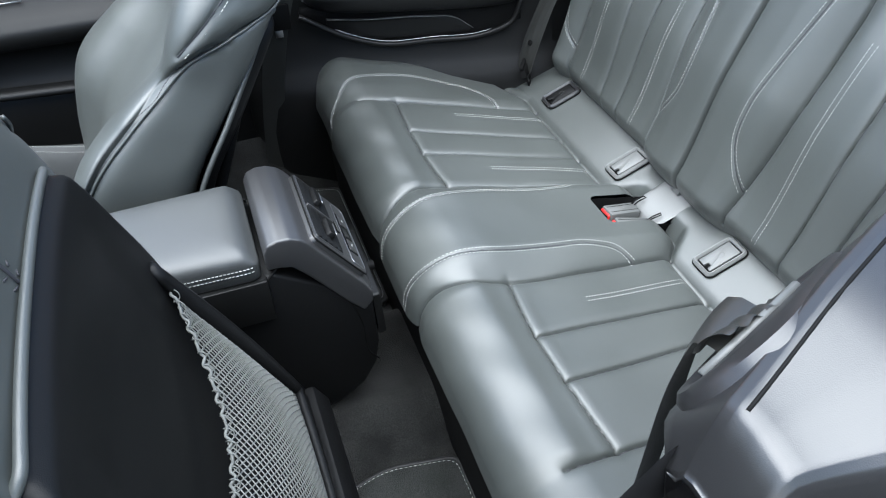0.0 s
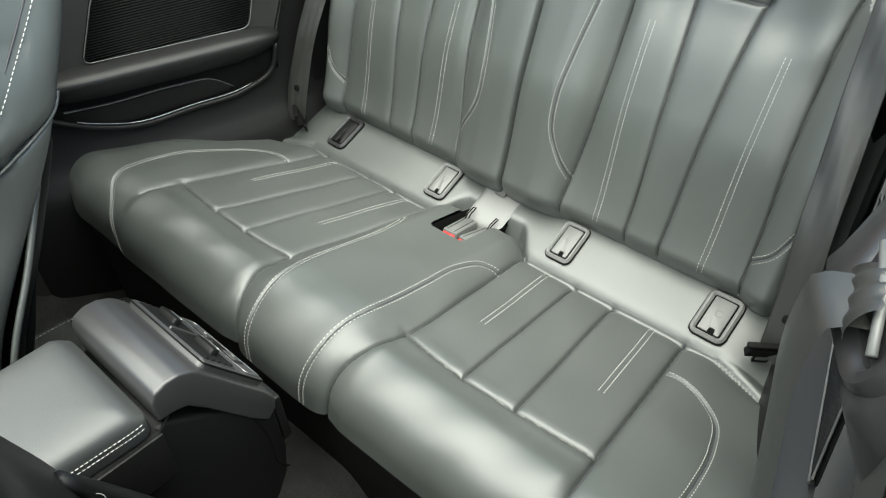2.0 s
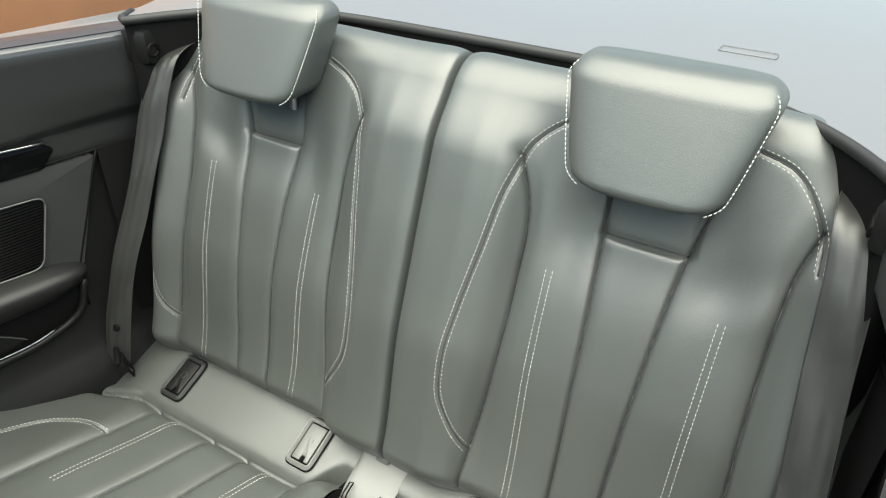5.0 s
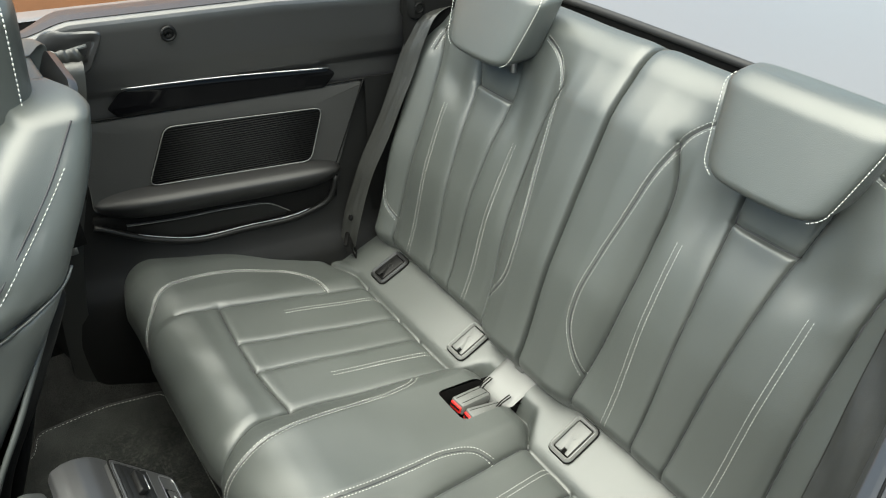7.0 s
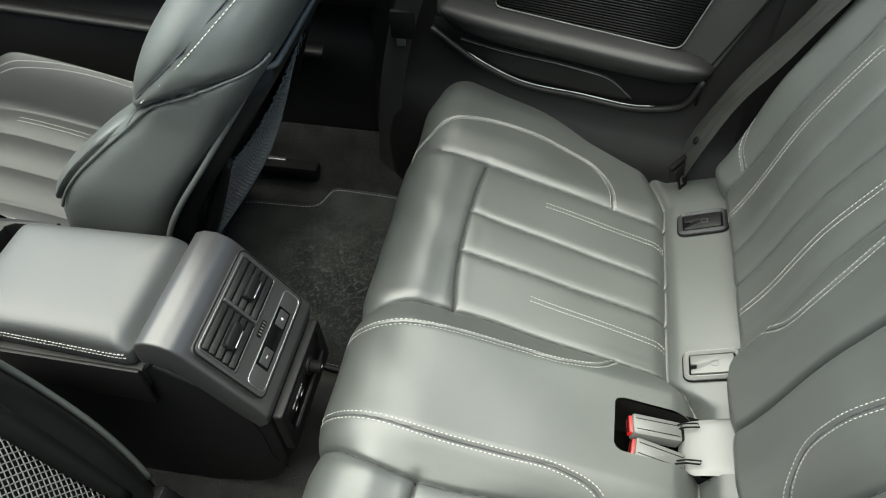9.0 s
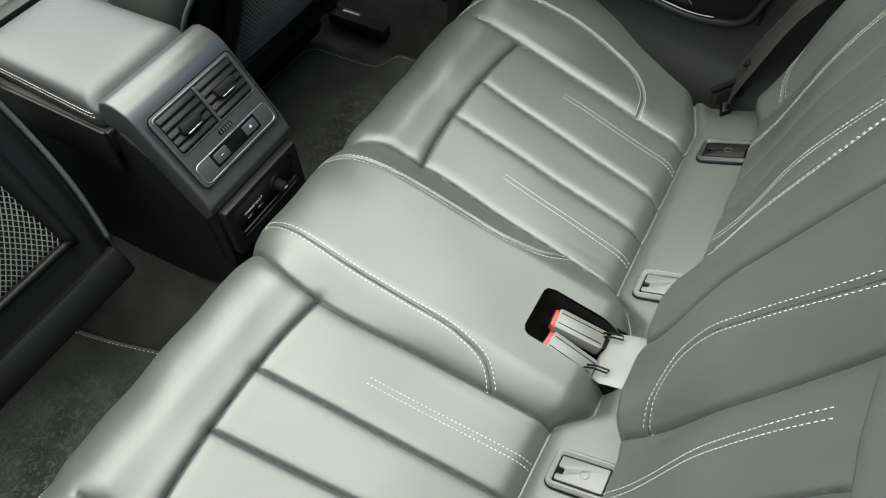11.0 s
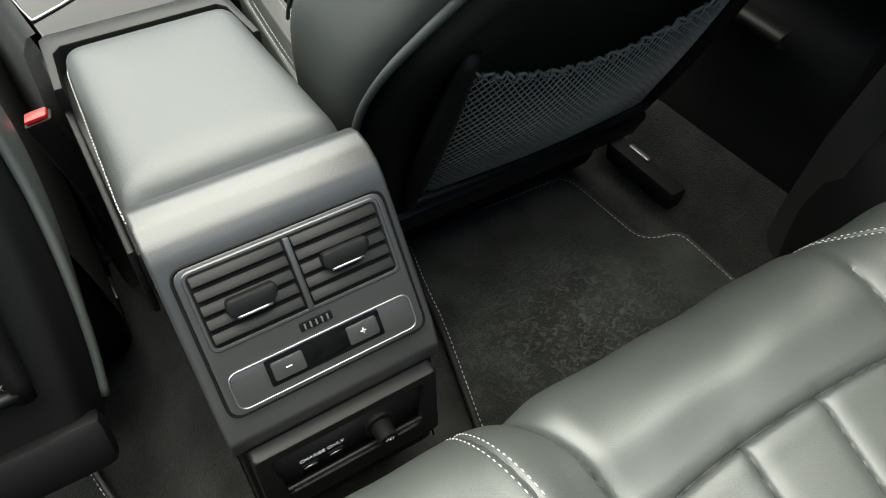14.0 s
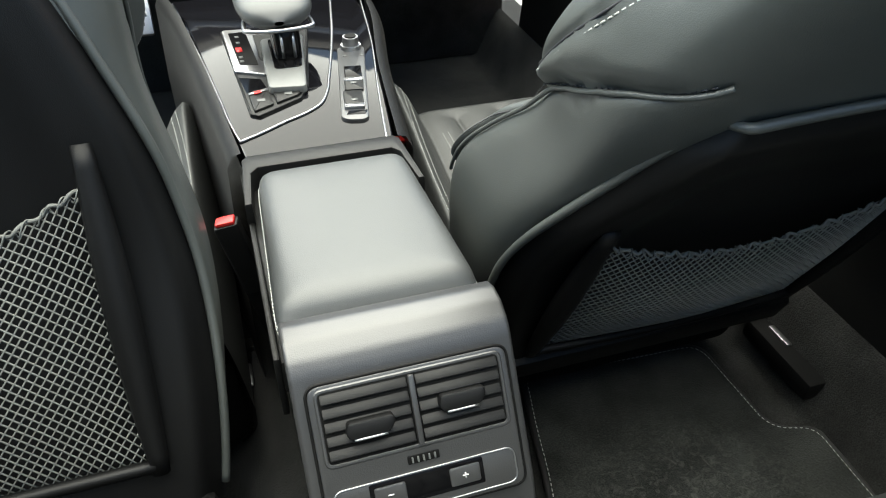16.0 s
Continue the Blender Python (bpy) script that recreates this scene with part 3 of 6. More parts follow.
def build_back():
    back = part("backrest", box((0.98, 0.08, 0.50), 0.02, m=pose(0, -0.165, 0.64, 20.8)), BLACK, BENCH, "split grey leather backrest on a black shell")
    back.location = -BENCH.location
    off = np.zeros(3)
    a, b = np.linspace(-0.535, 0.535, 720), np.linspace(0.405, 1.05, 420)
    x, w = np.meshgrid(a, b, indexing="ij")
    ax = np.abs(x)
    h = groove(ax, w, [B_INNER_SEAM, B_OUTER_SEAM], 0.009, 0.0017, 0.0045, 0.014)
    h = h + groove(ax, w, B_PLEATS, 0.0075, 0.0016, 0.0024, 0.010)
    h = h + groove(ax, w, [B_CROSS], 0.009, 0.0022)
    h = h + groove(ax, w, [B_INNER_STITCH, B_OUTER_STITCH, B_LOW_STITCH], 0.0032, 0.0011, 0.0006, 0.006)
    h = h - 0.016 * np.exp(-((x / 0.0035) ** 2)) - 0.004 * np.exp(-((x / 0.014) ** 2))
    bol = step(0.145, 0.09, ax)
    h = h + 0.022 * bol * step(0.95, 0.85, w) + 0.006 * step(0.10, 0.06, ax) * step(0.96, 0.86, w)
    h = h + 0.016 * step(0.425, 0.475, ax) * step(0.9, 0.8, w)
    # hollow below the headrest
    pocket = step(0.222, 0.232, ax) * step(0.338, 0.322, ax) * step(0.800, 0.808, w)
    h = h - 0.007 * pocket - 0.010 * step(0.15, 0.2, ax) * step(0.42, 0.36, ax) * np.exp(-(((w - 0.80) / 0.06) ** 2))
    h = h - 0.020 * step(0.64, 0.46, w) - 0.05 * np.clip((0.452 - w) / 0.045, 0, 1.2) ** 2
    h = h - 0.06 * step(0.475, 0.54, ax) - 0.045 * step(0.40, 0.50, ax) * step(0.86, 0.99, w)
    h = h + 0.0009 * np.sin(x * 27 + w * 5) * np.sin(w * 24 - x * 6)
    h = h + 0.0016 * np.sin(ax * 38 - w * 60) * np.exp(-(((w - 0.78) / 0.05) ** 2)) * step(0.32, 0.36, ax) * step(0.45, 0.41, ax)
    y, z, ny, nz = back_point(x, w)
    z = z - 0.02 * step(0.40, 0.50, ax) * step(0.8, 0.95, w)
    pts = np.stack([x, y + h * ny, z + h * nz], -1)
    sheet = Sheet(a, b, pts)
    loc = pts - off
    xm, wm = (x[:-1, :-1] + x[1:, 1:]) / 2, (w[:-1, :-1] + w[1:, 1:]) / 2
    am = np.abs(xm)
    si = np.interp(wm, B_INNER_SEAM[::-1, 1], B_INNER_SEAM[::-1, 0])
    so = np.interp(wm, B_OUTER_SEAM[::-1, 1], B_OUTER_SEAM[::-1, 0])
    p0 = np.interp(wm, B_PLEATS[0][::-1, 1], B_PLEATS[0][::-1, 0])
    p1 = np.interp(wm, B_PLEATS[1][::-1, 1], B_PLEATS[1][::-1, 0])
    top = wm > 0.866
    for side in (-1, 1):
        s = xm * side > 0
        grid("inner_bolster", loc, LEATHER, back, keep=s & (am < si) & ~top)
        grid("outer_bolster", loc, LEATHER, back, keep=s & (am >= so) & ~top)
        grid("shoulder", loc, LEATHER, back, keep=s & top)
        grid("flute", loc, LEATHER, back, keep=s & ~top & (am >= si) & (am < p1))
        grid("flute", loc, LEATHER, back, keep=s & ~top & (am >= p1) & (am < p0) & (wm < 0.803))
        grid("flute", loc, LEATHER, back, keep=s & ~top & (am >= p0) & (am < so))
        grid("neck_panel", loc, LEATHER, back, keep=s & ~top & (am >= p1) & (am < p0) & (wm >= 0.803))
        flip = (lambda l: mirror(l)) if side < 0 else (lambda l: l)
        at = lambda p, q: (lambda r: (r[0] - off, r[1]))(sheet.at(p, q))
        # the backrest seams get their shade as dark cords too
        for line in (B_INNER_SEAM, B_OUTER_SEAM, *B_PLEATS, B_CROSS):
            seam_shade_line("seam", flip(line), sheet.at, THREAD_AND_SEAM_SHADE, back, 0.0012)
        for line in (B_INNER_STITCH, B_OUTER_STITCH, B_LOW_STITCH):
            seam_shade_line("seam", flip(line), sheet.at, THREAD_AND_SEAM_SHADE, back, 0.0009, -0.0001)
            seam_stitches("stitching", [offset_line(flip(line), d) for d in (-0.0044, 0.0044)], at, THREAD, back, label="pale double seam stitching")
        for (p, q) in B_BARS:
            lines = [[(p[0] - 0.0040, p[1]), (q[0] - 0.0040, q[1])], [(p[0] + 0.0040, p[1]), (q[0] + 0.0040, q[1])], [(p[0] - 0.0040, p[1]), (p[0], p[1]), (p[0] + 0.0040, p[1])]]
            seam_stitches("stitching", [spline(flip(l), 40) if len(l) == 2 else flip(l) for l in lines], at, THREAD, back, step=0.0054, length=0.0029, label="pale decorative stitching")
    return sheet


build_back()


def headrest():
    """A wedge-shaped leather cushion, wider at the top, with stitched side seams."""
    hr = thing("rear_headrest", "grey leather wedge-shaped rear headrest with pale side stitching", "headrest", "rear headrests")
    hh = np.linspace(0, 1, 34)

    def width(k):
        return 0.078 + 0.034 * k ** 0.8 - 0.020 * max(0, (k - 0.80) / 0.20) ** 2.6 - 0.020 * max(0, (0.18 - k) / 0.18) ** 2.4

    rings = []
    for k in hh:
        wd = width(k)
        z = 0.125 * k
        yc = -0.043 * k
        t = 0.045 * (1 - 0.25 * k) * (1 - 0.45 * max(0, (k - 0.85) / 0.15) ** 2) * (1 - 0.3 * max(0, (0.1 - k) / 0.1) ** 2)
        ring = []
        for a in np.linspace(0, 2 * math.pi, 64, endpoint=False):
            c, s = math.cos(a), math.sin(a)
            ex = 0.30 if s > 0 else 0.5
            px = wd * math.copysign(abs(c) ** ex, c)
            py = t * math.copysign(abs(s) ** 0.55, s)
            if s > 0:
                py += 0.006 * (1 - (px / wd) ** 2)
            ring.append((px, yc - 0.045 + py, z))
        rings.append(ring)
    pts = np.array(rings)
    body = grid("cushion", pts, LEATHER, hr, wrap=True)
    bm = bmesh.new()
    bm.from_mesh(body.data)
    for end in (0, len(hh) - 1):
        ring = [v for v in bm.verts if abs(v.co.z - pts[end, 0, 2]) < 1e-6]
        ed = [e for e in bm.edges if e.is_boundary and e.verts[0] in ring]
        bmesh.ops.contextual_create(bm, geom=ed)
    bm.to_mesh(body.data)
    bm.free()
    body.data.polygons.foreach_set("use_smooth", [True] * len(body.data.polygons))
    for sx in (-1, 1):
        line = []
        for k in np.linspace(0.03, 0.97, 40):
            t = 0.045 * (1 - 0.25 * k) * (1 - 0.45 * max(0, (k - 0.85) / 0.15) ** 2)
            line.append((sx * (width(k) * 0.965), -0.043 * k - 0.045 + t * 0.80, 0.125 * k))
        q = even(line, 0.0050)
        v, f = [], []
        for p0, p1 in zip(q[:-1], q[1:]):
            d = p1 - p0
            o = np.array((sx * 0.0012, 0.0016, 0))
            tv, tf = tube([p0 + d * 0.14 + o, p0 + d * 0.80 + o], 0.0006, sides=5)
            f += [tuple(i + len(v) for i in face) for face in tf]
            v += tv
        tagged(raw("stitching", v, f, THREAD, hr, "pale seam stitching"), kind="stuff")
        part("post", (lambda bm: (bmesh.ops.create_cone(bm, cap_ends=True, segments=16, radius1=0.006, radius2=0.006, depth=0.05, matrix=pose(sx * 0.04, -0.065, 0.0)), bm)[1])(bmesh.new()), CHROME, hr, "chrome post")
    return hr


def place_headrests():
    first = headrest()
    first.matrix_world = pose(-0.272, -0.076, 0.874)
    copy_thing(first, pose(0.280, -0.076, 0.874))


place_headrests()


# ---- body behind and beside the seats ----
def side_x(y):
    """How far out the side panel stands at y."""
    return 0.57 + 0.22 * (y - 0.06)


def panel_at(s):
    """Point of the side panel at (y, z), out from its face by o; s: +1 right, -1 left."""
    def f(y, z, o=0.0):
        return np.array((s * (side_x(y) - o), y, z))
    return f


def lean(s, y):
    """How much further in the ledge stands on the driver's side."""
    return 0.020 - 0.032 * float(np.clip((y - 0.40) / 0.15, 0, 1)) if s < 0 else 0.0


def belly(s, y):
    """The swelling below the belt guide, so that the guide looks up into the cabin."""
    return 0.036 * float(step(0.36, 0.43, y)) * float(step(0.575, 0.54, y)) if s < 0 else 0.0


def side_sheet(name, s, poly, mat, parent, o=0.0, dome=0.0, rounds=0.0, label="", ny=60, nz=36, bevel=0.006, thick=0.012):
    """A plate that follows the side panel: an outline in (y, z), standing off by o, with rounded edges."""
    pts = outline([(a, b, 0) for a, b in poly], rounds, 6) if rounds else [Vector((a, b, 0)) for a, b in poly]
    bm = bmesh.new()
    rings = []
    cy, cz = sum(p.x for p in pts) / len(pts), sum(p.y for p in pts) / len(pts)
    f = panel_at(s)
    n = len(pts)
    cen = Vector((cy, cz, 0))
    levels = ((0.0, o - thick), (0.0, o - bevel * 0.5), (bevel, o), (None, o + dome * 0.6), (None, o + dome))
    for k, (inset, off) in enumerate(levels):
        ring = []
        for i, p in enumerate(pts):
            if inset is None:
                q = cen + (p - cen) * (0.6 if k == 3 else 0.25)
            else:
                t = (pts[(i + 1) % n] - pts[i - 1])
                nrm = Vector((-t.y, t.x, 0))
                nrm = nrm.normalized() if nrm.length > 0 else nrm
                if nrm.dot(cen - p) < 0:
                    nrm = -nrm
                q = p + nrm * inset
            ring.append(bm.verts.new(f(q.x, q.y, off)))
        rings.append(ring)
    for r0, r1 in zip(rings, rings[1:]):
        for i in range(n):
            j = (i + 1) % n
            bm.faces.new((r0[i], r0[j], r1[j], r1[i]))
    bm.faces.new(rings[-1])
    return part(name, bm, mat, parent, label)


def build_side(s):
    f = panel_at(s)
    panel = thing("side_trim_panel", "dark grey rear side trim with speaker grille and armrest", "side panel", "rear side trim panels", kind="structure")
    # lower and upper skins, as lofted sheets along the car
    ys = np.linspace(-0.30, 0.68, 66)
    turn = lambda y: -0.12 * max(0, (y - 0.60) / 0.09) ** 2
    low = [[(f(y, z, o + turn(y))) for z, o in spline([(0.10, 0.030), (0.33, 0.044), (0.385, 0.036), (0.42, 0.014), (0.47, 0.0), (0.60, -0.006), (0.757, -0.006)], 26)] for y in ys]
    grid("lower_skin", np.array(low), TRIM, panel, "dark grey moulded skin")
    # the ledge on top ends in a blunt, faceted nose above the door opening
    up = []
    for y in list(np.linspace(-0.30, 0.50, 50)) + [0.515, 0.528, 0.538, 0.545, 0.550, 0.5545, 0.558, 0.5605, 0.562, 0.5615]:
        k = float(np.clip((y - 0.546) / 0.016, 0, 1)) ** 2
        ztop = 0.938 - 0.05 * max(0, (0.15 - y)) - 0.020 * float(step(0.46, 0.545, y)) - 0.056 * k
        wide = 0.072 - 0.036 * float(step(0.46, 0.556, y))
        o = lean(s, y)
        bend = [(0.757, -0.003), (0.795, -0.001), (0.812, 0.010 + o * 0.5 + 0.6 * belly(s, y)), (0.850, 0.020 + o + belly(s, y)), (ztop - 0.010, 0.024 + o), (ztop - 0.003, 0.021 + o), (ztop, 0.014 + o), (ztop, -0.4 * wide), (ztop - 0.003, -0.9 * wide), (ztop - 0.008, -wide), (min(ztop - 0.012, 0.858), -wide - 0.003)]
        prof = []
        for (z0, o0), (z1, o1) in zip(bend, bend[1:]):
            prof += [(z0 + (z1 - z0) * u, o0 + (o1 - o0) * u) for u in (0.0, 0.2, 0.5, 0.8)]
        up.append([f(y, max(z, 0.757), o) for z, o in prof + bend[-1:]])
    grid("upper_skin", np.array(up), UPPER, panel, "dark grey soft upper ledge")
    rim = [f(y, 0.9345 - 0.05 * max(0, 0.15 - y) - 0.020 * float(step(0.46, 0.545, y)) + 0.0035, 0.010 + lean(s, y)) for y in np.linspace(-0.28, 0.545, 50)]
    cord("ledge_seam", rim, 0.0011, BLACK, panel, sides=6)
    pillar = [[f(y, z, 0.022 * float(step(0.757, 0.80, z)) + turn(y)) for z in np.linspace(0.752, 0.866 - 0.55 * max(0, y - 0.565), 12)] for y in np.linspace(0.535, 0.68, 16)]
    grid("pillar_skin", np.array(pillar), UPPER, panel, "dark grey moulded skin")
    # door seal round the nose of the ledge
    edge = spline([(0.605, 0.70, -0.010), (0.590, 0.80, -0.018), (0.574, 0.845, -0.024), (0.560, 0.854, -0.046), (0.532, 0.864, -0.064), (0.47, 0.876, -0.084), (0.38, 0.884, -0.090), (0.20, 0.886, -0.090)], 50)
    for k, (d, dz) in enumerate(((0.0, 0.0), (0.013, -0.008), (0.026, -0.014))):
        cord("door_seal", [f(y + d * 0.5, z + dz, o - d) for y, z, o in edge], 0.0065, RUBBER, panel, "black rubber door seal", sides=8)
    shut = [[f(y + d * 0.6, z + dz, o - d) for d, dz in ((-0.012, -0.010), (0.02, -0.024), (0.040, -0.030), (0.058, -0.022), (0.075, -0.040), (0.080, -0.20))] for y, z, o in edge]
    grid("shut_face", np.array(shut), PAINT, panel, "silver painted door shut edge")
    # seam between upper and lower, gloss strip with its bright line
    cord("joint", [f(y, 0.757, 0.0015) for y in np.linspace(-0.3, 0.57, 40)], 0.0022, BLACK, panel, sides=6)
    side_sheet("gloss_strip", s, [(0.036, 0.778), (0.06, 0.752), (0.43, 0.757), (0.445, 0.775), (0.41, 0.810), (0.05, 0.790)], GLOSS, panel, o=0.007, rounds=0.006, thick=0.006, label="gloss black inlay")
    cord("bright_line", [f(y, z, 0.009) for y, z in spline([(0.415, 0.811), (0.25, 0.806), (0.05, 0.7925)], 20)], 0.0016, CHROME, panel, "thin chrome line", sides=6)
    side_sheet("suede_field", s, [(-0.018, 0.752), (0.50, 0.752), (0.515, 0.57), (0.045, 0.57)], SUEDE, panel, o=0.004, rounds=0.01, label="black suede insert")
    # speaker grille: rim and slats
    rim = outline([(0.070, 0.713, 0), (0.362, 0.727, 0), (0.412, 0.612, 0), (0.103, 0.600, 0)], 0.018, 6)
    side_sheet("grille_backing", s, [(0.070, 0.713), (0.362, 0.727), (0.412, 0.612), (0.103, 0.600)], BLACK, panel, o=0.008, rounds=0.018)
    cord("grille_rim", [f(p.x, p.y, 0.010) for p in rim], 0.0012, COVER, panel, "thin bright rim", sides=6, closed=True)
    grille = part("speaker_grille", box((0.002, 0.002, 0.002), 0, m=Matrix.Translation(f(0.24, 0.66, 0.006))), BLACK, panel)
    zs = np.linspace(0.607, 0.722, 25)
    for z in zs:
        inside = []
        m = len(rim)
        for i in range(m):
            p, q = rim[i], rim[(i + 1) % m]
            if (p.y - z) * (q.y - z) < 0:
                inside.append(p.x + (q.x - p.x) * (z - p.y) / (q.y - p.y))
        if len(inside) == 2:
            y0, y1 = min(inside) + 0.003, max(inside) - 0.003
            cord("slat", [f(y, z, 0.0085) for y in np.linspace(y0, y1, 4)], 0.0012, PLASTIC, grille, sides=5)
    # armrest roll
    pts = []
    for i, y in enumerate(np.linspace(0.040, 0.515, 50)):
        k = i / 49
        e = math.sqrt(max(0.0, 1 - abs(2 * k - 1) ** 5))
        zc = 0.570 + 0.014 * k
        sec = spline([(0.032, -0.004), (0.026, 0.020), (0.015, 0.043), (0.009, 0.047), (0.002, 0.046), (-0.016, 0.036), (-0.034, 0.018), (-0.040, -0.004)], 22)
        ring = [f(y, zc + e * a, -0.004 + e * (b + 0.004)) for a, b in sec]
        pts.append(ring)
    grid("armrest", np.array(pts), DARK_LEATHER, panel, "black leather armrest roll")
    # storage pocket under the armrest
    pk = spline([(0.055, 0.555), (0.075, 0.500), (0.130, 0.476), (0.25, 0.470), (0.36, 0.470), (0.43, 0.492), (0.525, 0.545)], 40)
    fl = [(p[0], p[1]) for p in pk] + [(0.52, 0.56), (0.05, 0.56)]
    side_sheet("pocket", s, fl, BLACK, panel, o=0.006, label="black storage pocket")
    cord("pocket_rim", [f(y, z, 0.010) for y, z in pk], 0.0065, TRIM, panel, "dark grey rounded rim")
    cord("pocket_chrome", [f(y, z + 0.010, 0.0145) for y, z in pk[8:34]], 0.0009, CHROME, panel, "thin chrome line", sides=6)
    net = spline([(0.16, 0.492), (0.20, 0.520), (0.26, 0.527), (0.40, 0.530), (0.47, 0.536)], 24)
    cord("pocket_edge", [f(y, z, 0.013) for y, z in net], 0.0007, COVER, panel, "thin grey line", sides=6)
    side_sheet("pocket_front", s, [(p[0], p[1]) for p in net] + [(0.47, 0.52), (0.40, 0.482), (0.25, 0.478), (0.17, 0.482)], TRIM, panel, o=0.010)
    # screw cover
    c = f(0.325, 0.903, 0.026)
    ring = [c + np.array((-s * 0.002, 0.011 * math.cos(t), 0.011 * math.sin(t))) for t in np.linspace(0, 2 * math.pi, 20, endpoint=False)]
    cord("screw_cover", ring, 0.0032, PLASTIC, panel, "round black screw cover", closed=True)
    ring = [c + np.array((s * 0.001, 0.006 * math.cos(t), 0.006 * math.sin(t))) for t in np.linspace(0, 2 * math.pi, 16, endpoint=False)]
    cord("screw_head", ring, 0.0055, BLACK, panel, closed=True)
    # quarter strip between the panel and the seat back
    q = [[f(y, z, 0.006) for z in np.linspace(0.40, 0.76, 8)] for y in np.linspace(-0.10, -0.02, 6)]
    grid("corner_skin", np.array(q), TRIM, panel)
    cord("corner_joint", [f(-0.02 + 0.075 * (0.757 - z) / 0.19 if z > 0.567 else 0.055, z, 0.003) for z in np.linspace(0.757, 0.50, 14)], 0.002, BLACK, panel, sides=6)
    return panel


for s in (1, -1):
    build_side(s)


def belt_guide(s):
    """The hooked guide on top of the side panel with the front belt running through it."""
    f = panel_at(s)
    g = thing("belt_guide", "dark grey plastic belt guide bracket on the side trim", "belt guide", "front belt guides")
    out = outline([(0.418, 0.922, 0), (0.508, 0.930, 0), (0.543, 0.895, 0), (0.543, 0.856, 0), (0.458, 0.848, 0)], 0.020, 6)
    inn = outline([(0.440, 0.906, 0), (0.462, 0.904, 0), (0.530, 0.886, 0), (0.530, 0.870, 0), (0.462, 0.872, 0)], 0.007, 6)
    bm = bmesh.new()
    n = len(out)
    rings = [[bm.verts.new(f(p.x, p.y, o - 0.008 + lean(s, p.x) + belly(s, p.x) * (0.928 - p.y) / 0.078)) for p in loop] for loop, o in ((out, 0.006), (out, 0.030), ([p.lerp(q, 0.25) for p, q in zip(out, inn)], 0.0345), ([p.lerp(q, 0.75) for p, q in zip(out, inn)], 0.0345), (inn, 0.031), (inn, 0.010))]
    for r0, r1 in zip(rings, rings[1:]):
        for i in range(n):
            j = (i + 1) % n
            bm.faces.new((r0[i], r0[j], r1[j], r1[i]))
    part("bracket", bm, UPPER, g)
    bm = bmesh.new()
    bm.faces.new([bm.verts.new(f(p.x, p.y, 0.0175 + lean(s, p.x) + belly(s, p.x) * (0.928 - p.y) / 0.078)) for p in inn])
    part("slot", bm, BLACK, g)
    cord("roller", [f(y, z, 0.026 + lean(s, y) + belly(s, y) * (0.928 - z) / 0.078) for y, z in ((0.452, 0.900), (0.49, 0.893), (0.526, 0.879))], 0.0032, COVER, g, "pale metal roller", sides=8)
    belt = thing("front_belt", "black front seat belt webbing hanging from its guide", "seat belt", "front belts")
    w = np.linspace(-0.024, 0.024, 6)
    path = spline([(0.488, 0.882, 0.020), (0.490, 0.874, 0.040), (0.494, 0.850, 0.045), (0.512, 0.77, 0.046), (0.540, 0.66, 0.046), (0.572, 0.56, 0.045), (0.600, 0.44, 0.042), (0.62, 0.30, 0.038), (0.63, 0.16, 0.03)], 60)
    grid("webbing", np.array([[f(y + u * (1 if s > 0 else -0.87), z, o + (0 if s > 0 else 0.30 * u) + (lean(s, 0.49) + belly(s, 0.49) * 0.8) * float(step(0.6, 0.87, z)) + 0.003 * math.cos(u * 60)) for u in w] for y, z, o in path]), BELT, belt)
    fold = [[f(0.489 + u * (1 - 0.2 * math.sin(a)), 0.886 + 0.013 * math.sin(a) + 0.0012 * math.sin(u * 330 + a), 0.028 + lean(s, 0.489) + belly(s, 0.489) * (0.042 - 0.013 * math.sin(a)) / 0.078 + 0.007 * math.cos(a) + 0.0010 * math.cos(u * 420)) for u in np.linspace(-0.028, 0.026, 24)] for a in np.linspace(-1.1, 1.3, 14)]
    grid("webbing", np.array(fold), BELT, belt, "belt gathered in folds over the roller")
    part("tongue", box((0.012, 0.045, 0.055), 0.004, m=Matrix.Translation(f(0.570, 0.565, 0.050))), BLACK, belt, "black belt tongue")
    part("tongue_plate", box((0.004, 0.016, 0.016), 0.001, m=Matrix.Translation(f(0.575, 0.530, 0.052))), CHROME, belt, "steel tongue plate")
    part("stop", box((0.020, 0.050, 0.016), 0.004, m=Matrix.Translation(f(0.548, 0.640, 0.050))), BLACK, belt)


for s in (1, -1):
    belt_guide(s)


